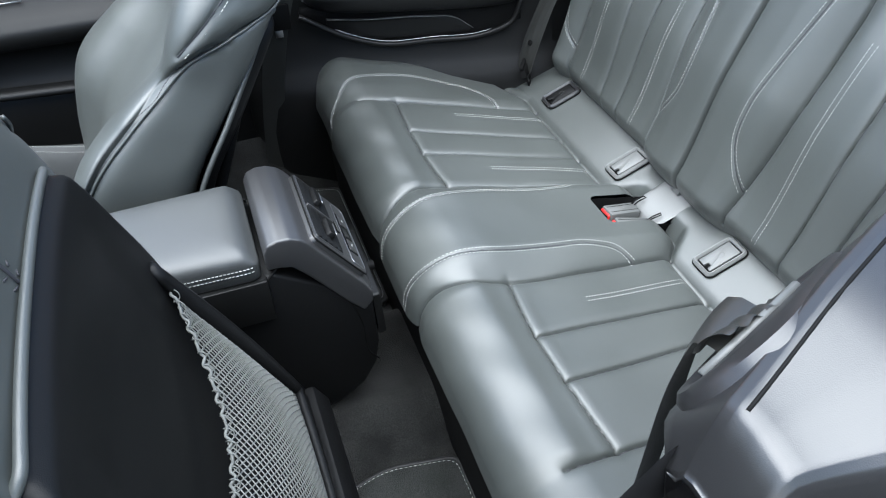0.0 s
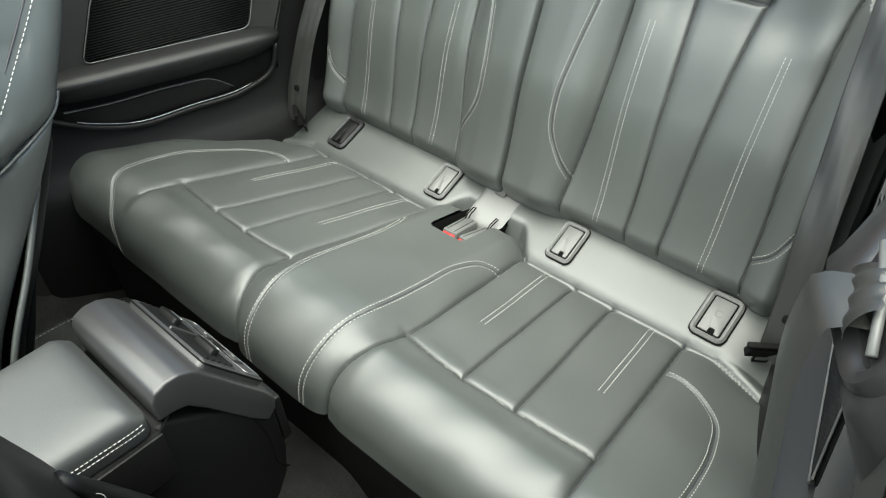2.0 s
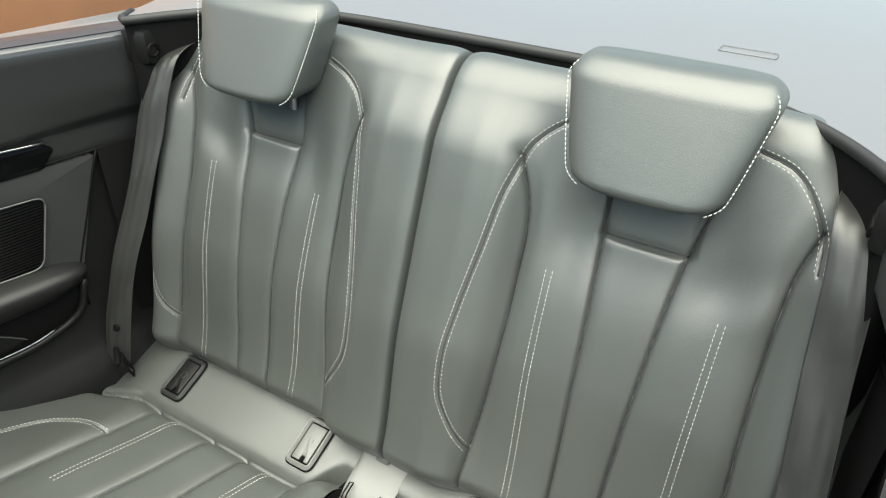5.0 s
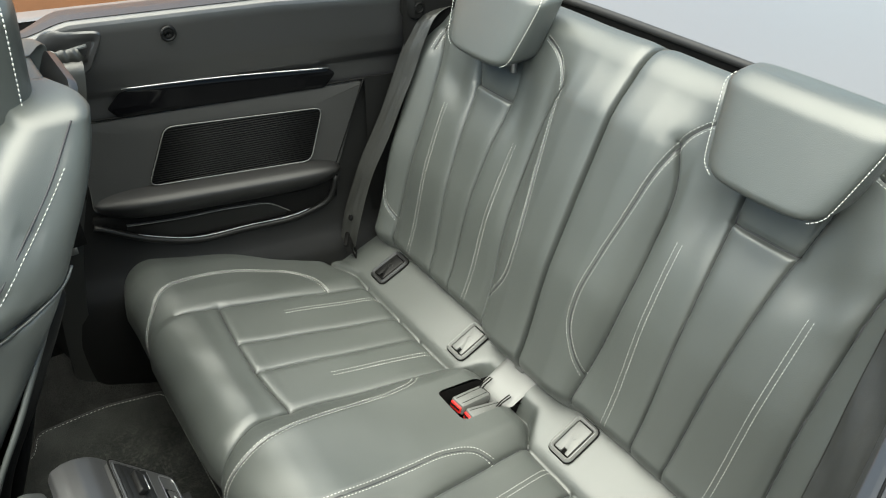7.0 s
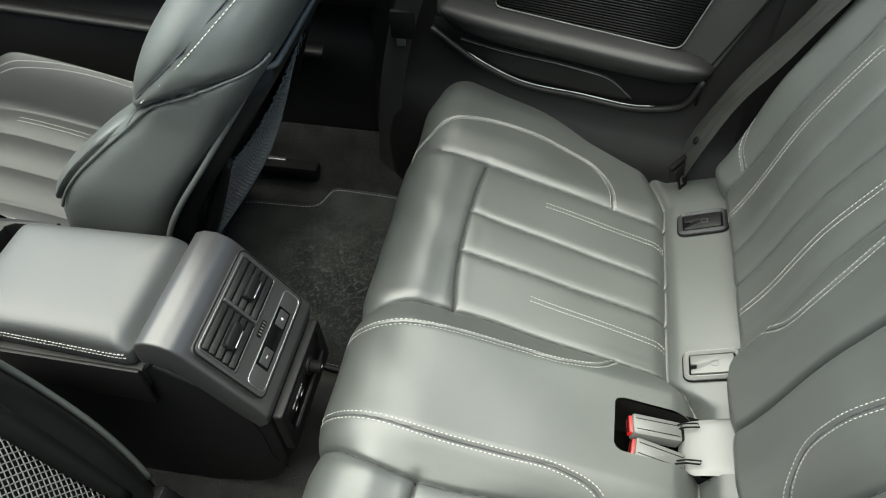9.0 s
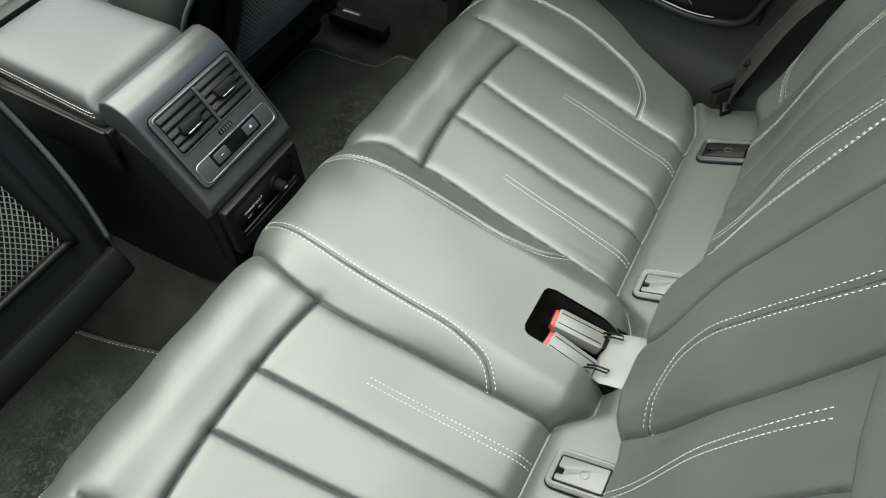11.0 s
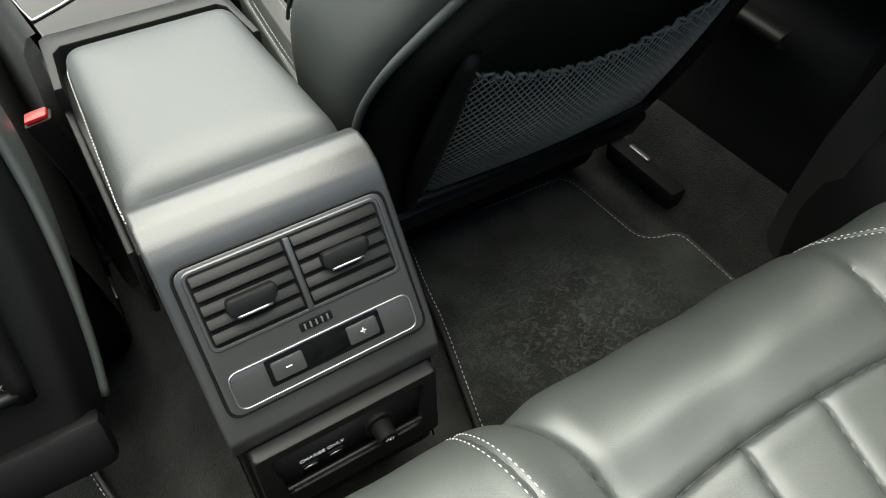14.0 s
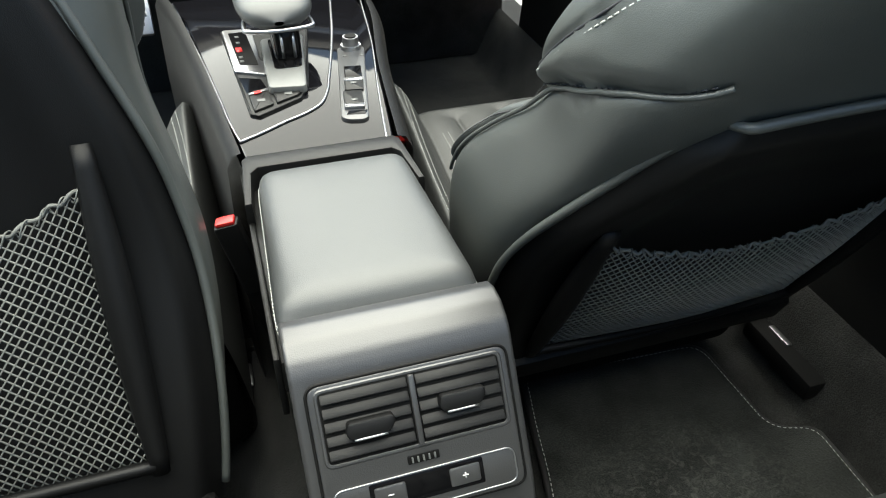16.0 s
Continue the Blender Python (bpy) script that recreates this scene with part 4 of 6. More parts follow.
def rear_belt(s):
    """A rear belt that drops from the shoulder to its anchor, with the tongue on it."""
    b = thing("rear_belt", "black rear seat belt falling beside the backrest to its anchor", "seat belt", "rear belts")
    w = np.linspace(-0.0235, 0.0235, 41)
    path = spline([(0.470, -0.215, 0.890), (0.470, -0.175, 0.899), (0.471, -0.138, 0.890), (0.478, -0.112, 0.845), (0.486, -0.080, 0.76), (0.498, -0.036, 0.655), (0.507, -0.003, 0.58), (0.518, 0.022, 0.50), (0.526, 0.046, 0.39)], 60)
    ux, uy = (0.90, 0.35) if s > 0 else (0.97, 0.12)
    rows = [[np.array((s * (p[0] + ux * u), p[1] + uy * u + 0.012 + 0.0022 * math.cos(u * 60) + 0.00022 * math.cos(u * 2 * math.pi / 0.0157) + 0.0012 * math.sin(p[2] * 40 + u * 90), p[2] - 0.2 * u)) for u in w] for p in path]
    grid("webbing", np.array(rows), BELT, b)
    for k in (0, -1):
        cord("selvedge", [r0[k] for r0 in rows], 0.0008, BELT, b, "woven belt edge", sides=5)
    part("stop_button", slab([(-0.006, -0.006), (0.006, -0.006), (0.006, 0.006), (-0.006, 0.006)], 0.004, rounds=0.005, bevel=0.001, m=Matrix.Translation(Vector(rows[-8][20]) + Vector((0, 0.001, 0))) @ pose(0, 0, 0, -70)), BLACK, b, "black plastic stop button")
    t = thing("belt_tongue", "black belt tongue with a steel plate resting beside the cushion", "belt tongue", "rear belt tongues", at=(s * 0.512, 0.054, 0.390))
    t.rotation_euler = Euler((radians(-20), 0, radians(-s * 35)))
    part("grip", slab([(-0.030, -0.006), (0.030, -0.006), (0.026, 0.014), (-0.026, 0.014)], 0.012, rounds=0.004, bevel=0.002, m=pose(0, 0.006, 0.01, 90)), BLACK, t)
    part("bar", box((0.064, 0.010, 0.007), 0.003, m=pose(0, 0, 0.030)), BLACK, t)
    part("plate", slab([(-0.011, -0.034), (0.011, -0.034), (0.012, 0.0), (-0.012, 0.0)], 0.003, rounds=0.004, bevel=0.0008, m=pose(0, 0.002, 0.008, 90)), BLACK, t)
    part("tongue_plate", slab([(-0.009, -0.022), (0.009, -0.022), (0.009, -0.004), (-0.009, -0.004)], 0.0036, rounds=0.003, bevel=0.0008, m=pose(0, 0.0025, 0.006, 90)), CHROME, t, "steel tongue plate")
    part("eye", box((0.007, 0.004, 0.008), 0.001, m=pose(0, -0.0035, -0.008)), BLACK, t)
    sh = thing("belt_shoulder_outlet", "dark plastic belt outlet bolted at the shoulder", "belt outlet", "belt outlets", at=(s * 0.505, -0.115, 0.905))
    part("housing", box((0.05, 0.05, 0.055), 0.012, m=pose(0, 0, 0, 0, 0, 12 * s)), TRIM, sh)
    cord("bolt_rim", [(s * -0.026 + 0.0, 0.009 * math.cos(u) + 0.006, 0.009 * math.sin(u) - 0.004) for u in np.linspace(0, 6.28, 18, endpoint=False)], 0.0028, BLACK, sh, closed=True)


for s in (1, -1):
    rear_belt(s)


def rear_deck():
    deck = thing("rear_deck", "silver painted rear deck lid behind the seats", "body panel", kind="structure", at=(0, -0.6, 0.95))
    a, b = np.linspace(-0.95, 0.95, 60), np.linspace(-0.27, -1.7, 40)
    x, y = np.meshgrid(a, b, indexing="ij")
    z = 0.952 - 0.02 * (np.abs(x) / 0.9) ** 3 - 0.05 * ((y + 0.3) / 1.4) ** 2
    yy = y + 0.15 * (np.minimum(np.abs(x), 0.50) / 0.48) ** 5 * step(0.60, 0.50, np.abs(x)) * np.exp((y + 0.27) * 3)
    grid("lid", np.stack([x, yy + 0.6, z - 0.95], -1), PAINT, deck)
    lip = [(u, -0.268 + 0.15 * (min(abs(u), 0.50) / 0.48) ** 5 * float(step(0.60, 0.50, abs(u))) + 0.6, 0.949 - 0.02 * (abs(u) / 0.9) ** 3 - 0.95) for u in np.linspace(-0.53, 0.53, 70)]
    cord("seal", lip, 0.007, RUBBER, deck, "black rubber seal")
    grid("well_wall", np.array([[(u, v, zz - 0.95) for zz in (0.55, 0.945)] for u, v, _ in lip]), BLACK, deck)
    mark = outline([(-0.035, -0.012, 0), (0.035, -0.012, 0), (0.035, 0.012, 0), (-0.035, 0.012, 0)], 0.004, 4)
    cord("panel_mark", [(-0.30 + p.x, -0.40 + 0.6 + p.y, 0.952 - 0.95) for p in mark], 0.0006, COVER, deck, closed=True, sides=5)


rear_deck()


def outside():
    # added pale ground plane that bounces light at the car
    ground = grid("ground", np.array([[(x, y, -0.32 + 0.0 * x) for y in np.linspace(-60, 60, 13)] for x in np.linspace(-60, 60, 13)], float), GROUND)
    tagged(ground, "pale ground added round the car to bounce light up", "ground", kind="structure")
    for s in (1, -1):
        body = thing("body_side", "silver painted outer body side of the open car", "body panel", "body sides", kind="structure")
        pts = [[(s * (side_x(min(y, 0.7)) + o), y, z) for z, o in ((0.895, 0.155), (0.90, 0.20), (0.87, 0.25), (0.6, 0.29), (0.2, 0.27), (-0.1, 0.22))] for y in np.linspace(-1.6, 0.62, 24)]
        grid("skin", np.array(pts), PAINT, body)
        sill = [[(s * x, y, z) for x, z in ((0.66, 0.10), (0.70, 0.16), (0.78, 0.16), (0.84, 0.10), (0.84, -0.1))] for y in np.linspace(0.60, 2.2, 12)]
        grid("sill", np.array(sill), TRIM, body, "dark grey door sill")
    pil = part("door_shut", box((0.16, 0.05, 0.80), 0.01, m=pose(0.775, 0.625, 0.50)), BLACK)
    tagged(pil, "black door shut panel between side trim and door", "door shut", kind="structure")
    wall = part("wall_east", box((0.2, 11, 1.9), 0.0, m=pose(2.9, 0, 0.63)), WOOD)
    tagged(wall, "brown timber-clad wall beside the parked car", "wall", kind="structure")


outside()


# ---- centre console ----
PX, PY, PZ = Vector((1, 0, 0)), Vector((0, 0.575, 0.818)), Vector((0, -0.818, 0.575))
PANEL = Matrix.Translation((0, 0.632, 0.519)) @ Matrix((PX, PY, PZ)).transposed().to_4x4()


def build_console():
    con = thing("centre_console", "dark grey centre console with rear air vents, climate panel and sockets", "console", at=(0, 0.9, 0.26))
    off = Vector((0, 0.9, 0.26))
    shift = Matrix.Translation(-off)

    def add(name, bm, mat, parent=con, label="", **kw):
        bmesh.ops.transform(bm, matrix=shift, verts=bm.verts)
        return part(name, bm, mat, parent, label, **kw)

    low = [(0.590, 0.44), (0.586, 0.340), (0.594, 0.292), (0.616, 0.252), (0.655, 0.222), (0.72, 0.205), (0.85, 0.19), (1.60, 0.18), (1.60, 0.46), (1.05, 0.505), (0.80, 0.515), (0.72, 0.53)]
    add("body", extrude_profile(low, -0.084, 0.084, 0.006, 2), PLASTIC, label="black lower console body")
    top = [(0.726, 0.548), (0.726, 0.570), (0.720, 0.582), (0.706, 0.5875), (0.690, 0.5865), (0.676, 0.5800), (0.667, 0.5715), (0.598, 0.473), (0.588, 0.452), (0.590, 0.434), (0.604, 0.420), (0.624, 0.443), (0.674, 0.514), (0.692, 0.536), (0.710, 0.541), (0.726, 0.541)]
    add("rear_housing", extrude_profile(top, -0.0885, 0.0885, 0.010, 4), CONSOLE, label="grey grained housing round the vents")
    seam = [(0.712, 0.541), (0.742, 0.508), (0.765, 0.494), (0.800, 0.489), (1.0, 0.480)]
    for sx in (-1, 1):
        cord("side_seam", [Vector((sx * 0.0845, y, z)) - off for y, z in seam], 0.0016, BLACK, con, sides=6)
        cord("side_joint", [Vector((sx * 0.0842, y, z)) - off for y, z in spline([(0.692, 0.5345), (0.674, 0.513), (0.622, 0.440), (0.609, 0.390), (0.602, 0.318), (0.590, 0.300)], 24)], 0.0012, BLACK, con, sides=6)
    # flanks of the tray in front of the lid
    add("front_shell", extrude_profile([(0.727, 0.49), (1.034, 0.49), (1.034, 0.531), (0.728, 0.528)], -0.092, 0.092, 0.004, 2), TRIM, label="dark grey console shell")
    add("shell_rim", slab([(-0.0975, 0.930), (-0.0900, 0.930), (-0.0850, 0.990), (-0.0770, 1.000), (0.0750, 1.000), (0.0820, 0.990), (0.0870, 0.930), (0.0940, 0.930), (0.0895, 1.020), (0.0830, 1.028), (-0.0860, 1.028), (-0.0930, 1.020)], 0.030, bevel=0.0025, m=pose(0, 0, 0.526)), TRIM, label="raised rim in front of the armrest lid")
    for sx in (-1, 1):
        add("shell_flank", extrude_profile([(0.729, 0.46), (1.03, 0.46), (1.03, 0.532), (0.729, 0.532)], sx * 0.094 - 0.003, sx * 0.094 + 0.003, 0.002, 2), TRIM)
    # armrest lid
    lid = thing("armrest_lid", "grey leather console armrest lid with pale edge stitching", "armrest", at=(0, 0.8425, 0.53))
    rings = []
    for sc, z in (((0.002, 0.530), (0.0, 0.534), (0.0, 0.5535), (0.0006, 0.5595), (0.0018, 0.5640), (0.0038, 0.5680), (0.0068, 0.5712), (0.011, 0.5738), (0.017, 0.5756), (0.026, 0.5769), (0.040, 0.5778), (0.058, 0.5783), (0.078, 0.5785))):
        ring = []
        for t in np.linspace(0, 2 * math.pi, 96, endpoint=False):
            c, q = math.cos(t), math.sin(t)
            ex = 0.13
            px = (0.0855 - sc) * math.copysign(abs(c) ** ex, c)
            py = (0.1095 - sc) * math.copysign(abs(q) ** ex, q)
            py = py * 1.16 if py > 0 else py
            drop = 0.010 * float(step(-0.086, -0.1095, py)) * float(step(0.552, 0.572, z))
            ring.append((px * (1 - 0.055 * (py / 0.12)), py, z - 0.53 - drop))
        rings.append(ring)
    pts = np.array(rings)
    grid("pad", pts, DIMMED_LEATHER, lid, wrap=True)
    capb = bmesh.new()
    cap = [capb.verts.new(p) for p in pts[-1]]
    capb.faces.new(cap)
    part("top_cap", capb, DIMMED_LEATHER, lid)
    for zz in (0.5470, 0.5540):
        edge = even([(p[0] * 1.006, p[1] * 1.004, zz - 0.53) for p in list(pts[1]) + [pts[1][0]]], 0.0050)
        v, f = [], []
        for p0, p1 in zip(edge[:-1], edge[1:]):
            if p0[1] < -0.100:
                continue
            d = p1 - p0
            tv, tf = tube([p0 + d * 0.14, p0 + d * 0.80], 0.0006, sides=5)
            f += [tuple(i + len(v) for i in face) for face in tf]
            v += tv
        tagged(raw("stitching", v, f, THREAD, lid, "pale edge stitching"), kind="stuff")
    # vent panel
    def onto(bm):
        bmesh.ops.transform(bm, matrix=shift @ PANEL, verts=bm.verts)
        return bm
    outer = outline([(-0.078, -0.056, 0), (0.078, -0.056, 0), (0.078, 0.056, 0), (-0.078, 0.056, 0)], 0.010, 6)
    part("vent_panel", onto(slab([(-0.078, -0.056), (0.078, -0.056), (0.078, 0.056), (-0.078, 0.056)], 0.0105, rounds=0.010, bevel=0.0015)), CONSOLE, con, "grey moulded control panel")
    cord("panel_groove", [shift @ PANEL @ Vector((p.x * 1.012, p.y * 1.012, 0.0088)) for p in outer], 0.0012, BLACK, con, closed=True, sides=6)
    vents = part("air_vent", onto(slab([(-0.0705, -0.004), (0.0705, -0.004), (0.0705, 0.0505), (-0.0705, 0.0505)], 0.0112, rounds=0.005, bevel=0.0004)), BLACK, con, "twin rear air vents")
    rim_i = outline([(-0.0700, -0.0035, 0), (0.0700, -0.0035, 0), (0.0700, 0.050, 0), (-0.0700, 0.050, 0)], 0.004, 5)
    part("rim", onto(slab([(-0.0735, -0.007), (0.0735, -0.007), (0.0735, 0.0535), (-0.0735, 0.0535)], 0.0118, rounds=0.007, seg=5, hole=rim_i, bevel=0.001)), CONSOLE, vents)
    part("divider", onto(box((0.0045, 0.054, 0.006), 0.001, m=pose(0.0, 0.0232, 0.0125))), CONSOLE, vents)
    for sx in (-1, 1):
        for k in range(5):
            y = 0.0030 + 0.0106 * k
            part("slat", onto(box((0.0655, 0.0080, 0.0022), 0.0007, m=pose(sx * 0.0362, y, 0.0116, -24))), TRIM, vents)
        knob = part("vane_tab", onto(slab([(-0.016, -0.0070), (0.013, -0.0070), (0.019, 0.000), (0.018, 0.0065), (-0.017, 0.0065), (-0.019, -0.002)], 0.010, rounds=0.003, bevel=0.0022, m=pose(sx * 0.036, 0.0200 if sx < 0 else 0.0245, 0.011))), PLASTIC, vents, "black sliding vane tab")
        cord("chrome_edge", [shift @ PANEL @ Vector((sx * 0.036 + u, (0.0200 if sx < 0 else 0.0245) - 0.0070, 0.0203)) for u in np.linspace(-0.0135, 0.0115, 6)], 0.0011, CHROME, knob, sides=5)
    wheel = part("thumb_wheel", onto(slab([(-0.0125, -0.0032), (0.0125, -0.0032), (0.0125, 0.0032), (-0.0125, 0.0032)], 0.0118, rounds=0.001, bevel=0.0005, m=pose(0.0, -0.0150, 0.0))), BLACK, con, "black thumb wheel with pale ribs")
    for k in range(5):
        part("rib", onto(box((0.0013, 0.0044, 0.0016), 0.0003, m=pose(-0.0088 + 0.0044 * k, -0.0150, 0.0122))), COVER, wheel)
    clim = part("climate_panel", onto(slab([(-0.0715, -0.0525), (0.0715, -0.0525), (0.0715, -0.0245), (-0.0715, -0.0245)], 0.0112, rounds=0.007, bevel=0.0006)), CONSOLE, con, "rear climate control panel")
    ring = outline([(-0.0715, -0.0525, 0), (0.0715, -0.0525, 0), (0.0715, -0.0245, 0), (-0.0715, -0.0245, 0)], 0.008, 6)
    cord("chrome_frame", [shift @ PANEL @ Vector((p.x, p.y, 0.0112)) for p in ring], 0.0007, CHROME, clim, closed=True, sides=6)
    part("display", onto(slab([(-0.045, -0.0465), (0.045, -0.0465), (0.045, -0.0258), (-0.045, -0.0258)], 0.0120, rounds=0.002, bevel=0.0005)), GLOSS, clim, "black glass display")
    for sx in (-1, 1):
        bt = part("button", onto(slab([(-0.0122, -0.0072), (0.0122, -0.0072), (0.0122, 0.0072), (-0.0122, 0.0072)], 0.0135, rounds=0.002, bevel=0.001, m=pose(sx * 0.0295, -0.0362, 0.0))), CONSOLE, clim, "temperature button")
        part("sign", onto(box((0.0045, 0.0009, 0.0004), 0, m=pose(sx * 0.0295, -0.0362, 0.0136))), PRINT, bt)
        if sx > 0:
            part("sign", onto(box((0.0009, 0.0045, 0.0004), 0, m=pose(sx * 0.0295, -0.0362, 0.0136))), PRINT, bt)
    # socket tray below
    tray = Matrix.Translation((0, 0.5865, 0.393)) @ Matrix((PX, Vector((0, 0.05, 0.9987)), Vector((0, -0.9987, 0.05)))).transposed().to_4x4()
    def low_on(bm):
        bmesh.ops.transform(bm, matrix=shift @ tray, verts=bm.verts)
        return bm
    inn = outline([(-0.060, -0.022, 0), (0.060, -0.022, 0), (0.066, 0.032, 0), (-0.066, 0.032, 0)], 0.006, 5)
    part("socket_frame", low_on(slab([(-0.079, -0.045), (0.079, -0.045), (0.079, 0.043), (-0.079, 0.043)], 0.012, rounds=0.005, seg=5, hole=inn, bevel=0.002)), TRIM, con, "black socket surround")
    part("socket_sill", low_on(box((0.122, 0.016, 0.003), 0.001, m=pose(0, -0.0165, 0.0095, 38))), TRIM, con, "sloping sill of the socket tray")
    part("socket_plate", low_on(slab([(-0.070, -0.030), (0.070, -0.030), (0.070, 0.035), (-0.070, 0.035)], 0.008, bevel=0)), PLASTIC, con, "black recessed socket plate")
    for x in (-0.038, -0.016):
        u = part("usb_port", low_on(box((0.0135, 0.0060, 0.002), 0.0005, m=pose(x, -0.0015, 0.0085))), BLACK, con, "USB charging port")
        part("contact", low_on(box((0.011, 0.0018, 0.0012), 0, m=pose(x, -0.0015, 0.0095))), CHROME, u)
    sock = part("power_socket", low_on((lambda bm: (bmesh.ops.create_cone(bm, cap_ends=True, segments=28, radius1=0.0145, radius2=0.0135, depth=0.006, matrix=pose(0.024, 0.006, 0.009)), bm)[1])(bmesh.new())), PLASTIC, con, "power socket with its black cap")
    part("cap", low_on((lambda bm: (bmesh.ops.create_cone(bm, cap_ends=True, segments=28, radius1=0.0095, radius2=0.0080, depth=0.018, matrix=pose(0.024, 0.005, 0.018)), bm)[1])(bmesh.new())), BLACK, sock, "black push cap")
    for text, size, where in (("CHARGE ONLY", 0.0056, (-0.046, 0.0062, 0.0086)), ("12V", 0.0048, (0.0192, 0.0032, 0.0272))):
        c = bpy.data.curves.new("lettering", "FONT")
        c.body, c.size, c.extrude = text, size, 0.0001
        c.materials.append(PRINT)
        o = new("lettering", c)
        o.parent = con
        o.matrix_local = shift @ tray @ Matrix.Translation(where)
        if text == "12V":
            o.matrix_local = shift @ tray @ Matrix.Translation((0.0292, 0.0064, where[2])) @ pose(0, 0, 0, 0, 0, 160)
        o["label"] = "white printed lettering"
    return con


build_console()


# ---- floor mats ----
def floor_mat(s):
    pts = [(0.262, 0.970), (0.565, 0.956), (0.572, 0.775), (0.636, 0.757), (0.632, 0.62), (0.60, 0.50), (0.195, 0.50), (0.175, 0.62), (0.225, 0.80), (0.238, 0.87)]
    rd = [0.01, 0.03, 0.03, 0.02, 0.02, 0.02, 0.02, 0.03, 0.03, 0.03]
    m = thing("floor_mat", "black velour floor mat with a stitched edge and light dust", "floor mat", "floor mats", at=(s * 0.4, 0.75, 0.118))
    ol = outline([(s * a - s * 0.4, b - 0.75, 0) for a, b in pts], rd, 6)
    part("carpet", slab([(p.x, p.y) for p in ol], 0.014, bevel=0.004), MAT, m)
    cord("binding", [(p.x, p.y, 0.010) for p in ol], 0.0045, RUBBER, m, "black edge binding", closed=True, sides=6)
    edge = even([(p.x * 0.975, p.y * 0.975, 0.0150) for p in ol + ol[:1]], 0.008)
    v, f = [], []
    for p0, p1 in zip(edge[:-1], edge[1:]):
        d = p1 - p0
        tv, tf = tube([p0 + d * 0.1, p0 + d * 0.62], 0.0006, sides=4)
        f += [tuple(i + len(v) for i in face) for face in tf]
        v += tv
    tagged(raw("stitching", v, f, THREAD, m, "pale edge stitching"), kind="stuff")


floor_mat(1)
floor_mat(-1)


def seat_rail(x, y):
    r = thing("seat_rail", "black seat rail end with bare metal parts on the carpet", "seat rail", "seat rails", at=(x, y, 0.152 if abs(x) > 0.4 else 0.125))
    part("channel", box((0.070, 0.15, 0.034), 0.006, m=pose(0, 0, 0.015)), BLACK, r)
    part("cover", box((0.085, 0.03, 0.010), 0.004, m=pose(0, 0.085, 0.036, -12)), TRIM, r)
    part("runner", box((0.010, 0.045, 0.005), 0.002, m=pose(-0.010, 0.025, 0.033)), CHROME, r, "bare steel runner")
    part("lever", box((0.012, 0.03, 0.008), 0.002, m=pose(0.012, -0.03, 0.034)), PLASTIC, r)


for x in (0.665, 0.13, -0.13, -0.665):
    seat_rail(x, 0.865 if abs(x) > 0.4 else 1.05)


# ---- front seats ----
REAR = [(0.875, 0.300), (0.830, 0.400), (0.772, 0.546), (0.708, 0.640), (0.660, 0.708), (0.622, 0.765), (0.588, 0.822), (0.553, 0.880), (0.532, 0.928), (0.524, 0.958)]
FRONT = [(1.010, 0.400), (0.995, 0.490), (0.965, 0.580), (0.880, 0.662), (0.804, 0.722), (0.786, 0.765), (0.762, 0.812), (0.716, 0.872), (0.664, 0.930), (0.622, 0.962)]
WIDE = [0.225, 0.240, 0.248, 0.248, 0.238, 0.226, 0.226, 0.212, 0.184, 0.150]
# sewn joints of the flank in (y, z): the piped edge of the lower panel, and the edge of the shoulder wing
PIPED = spline([(0.590, 0.784), (0.622, 0.782), (0.661, 0.772), (0.701, 0.757), (0.735, 0.743), (0.793, 0.708), (0.859, 0.651), (0.905, 0.610), (0.955, 0.545)], 60)
WING = spline([(0.556, 0.962), (0.578, 0.932), (0.610, 0.894), (0.660, 0.845), (0.705, 0.803), (0.745, 0.768), (0.768, 0.748)], 50)


def net_sheet(x0, x1, top, bottom, bulge, n=40):
    """Places of a slack pocket net between the two bars."""
    def f(u, v):
        sag = 0.050 * math.sin(math.pi * u)
        zt = top - sag
        z = bottom + (zt - bottom) * v
        y = 0.838 - 0.445 * (z - 0.348)
        return np.array((x0 + (x1 - x0) * u, y - bulge * (0.25 + max(0, math.sin(math.pi * min(1, v))) ** 0.8) * max(0, math.sin(math.pi * u)) ** 0.7 - 0.006, z))
    return f


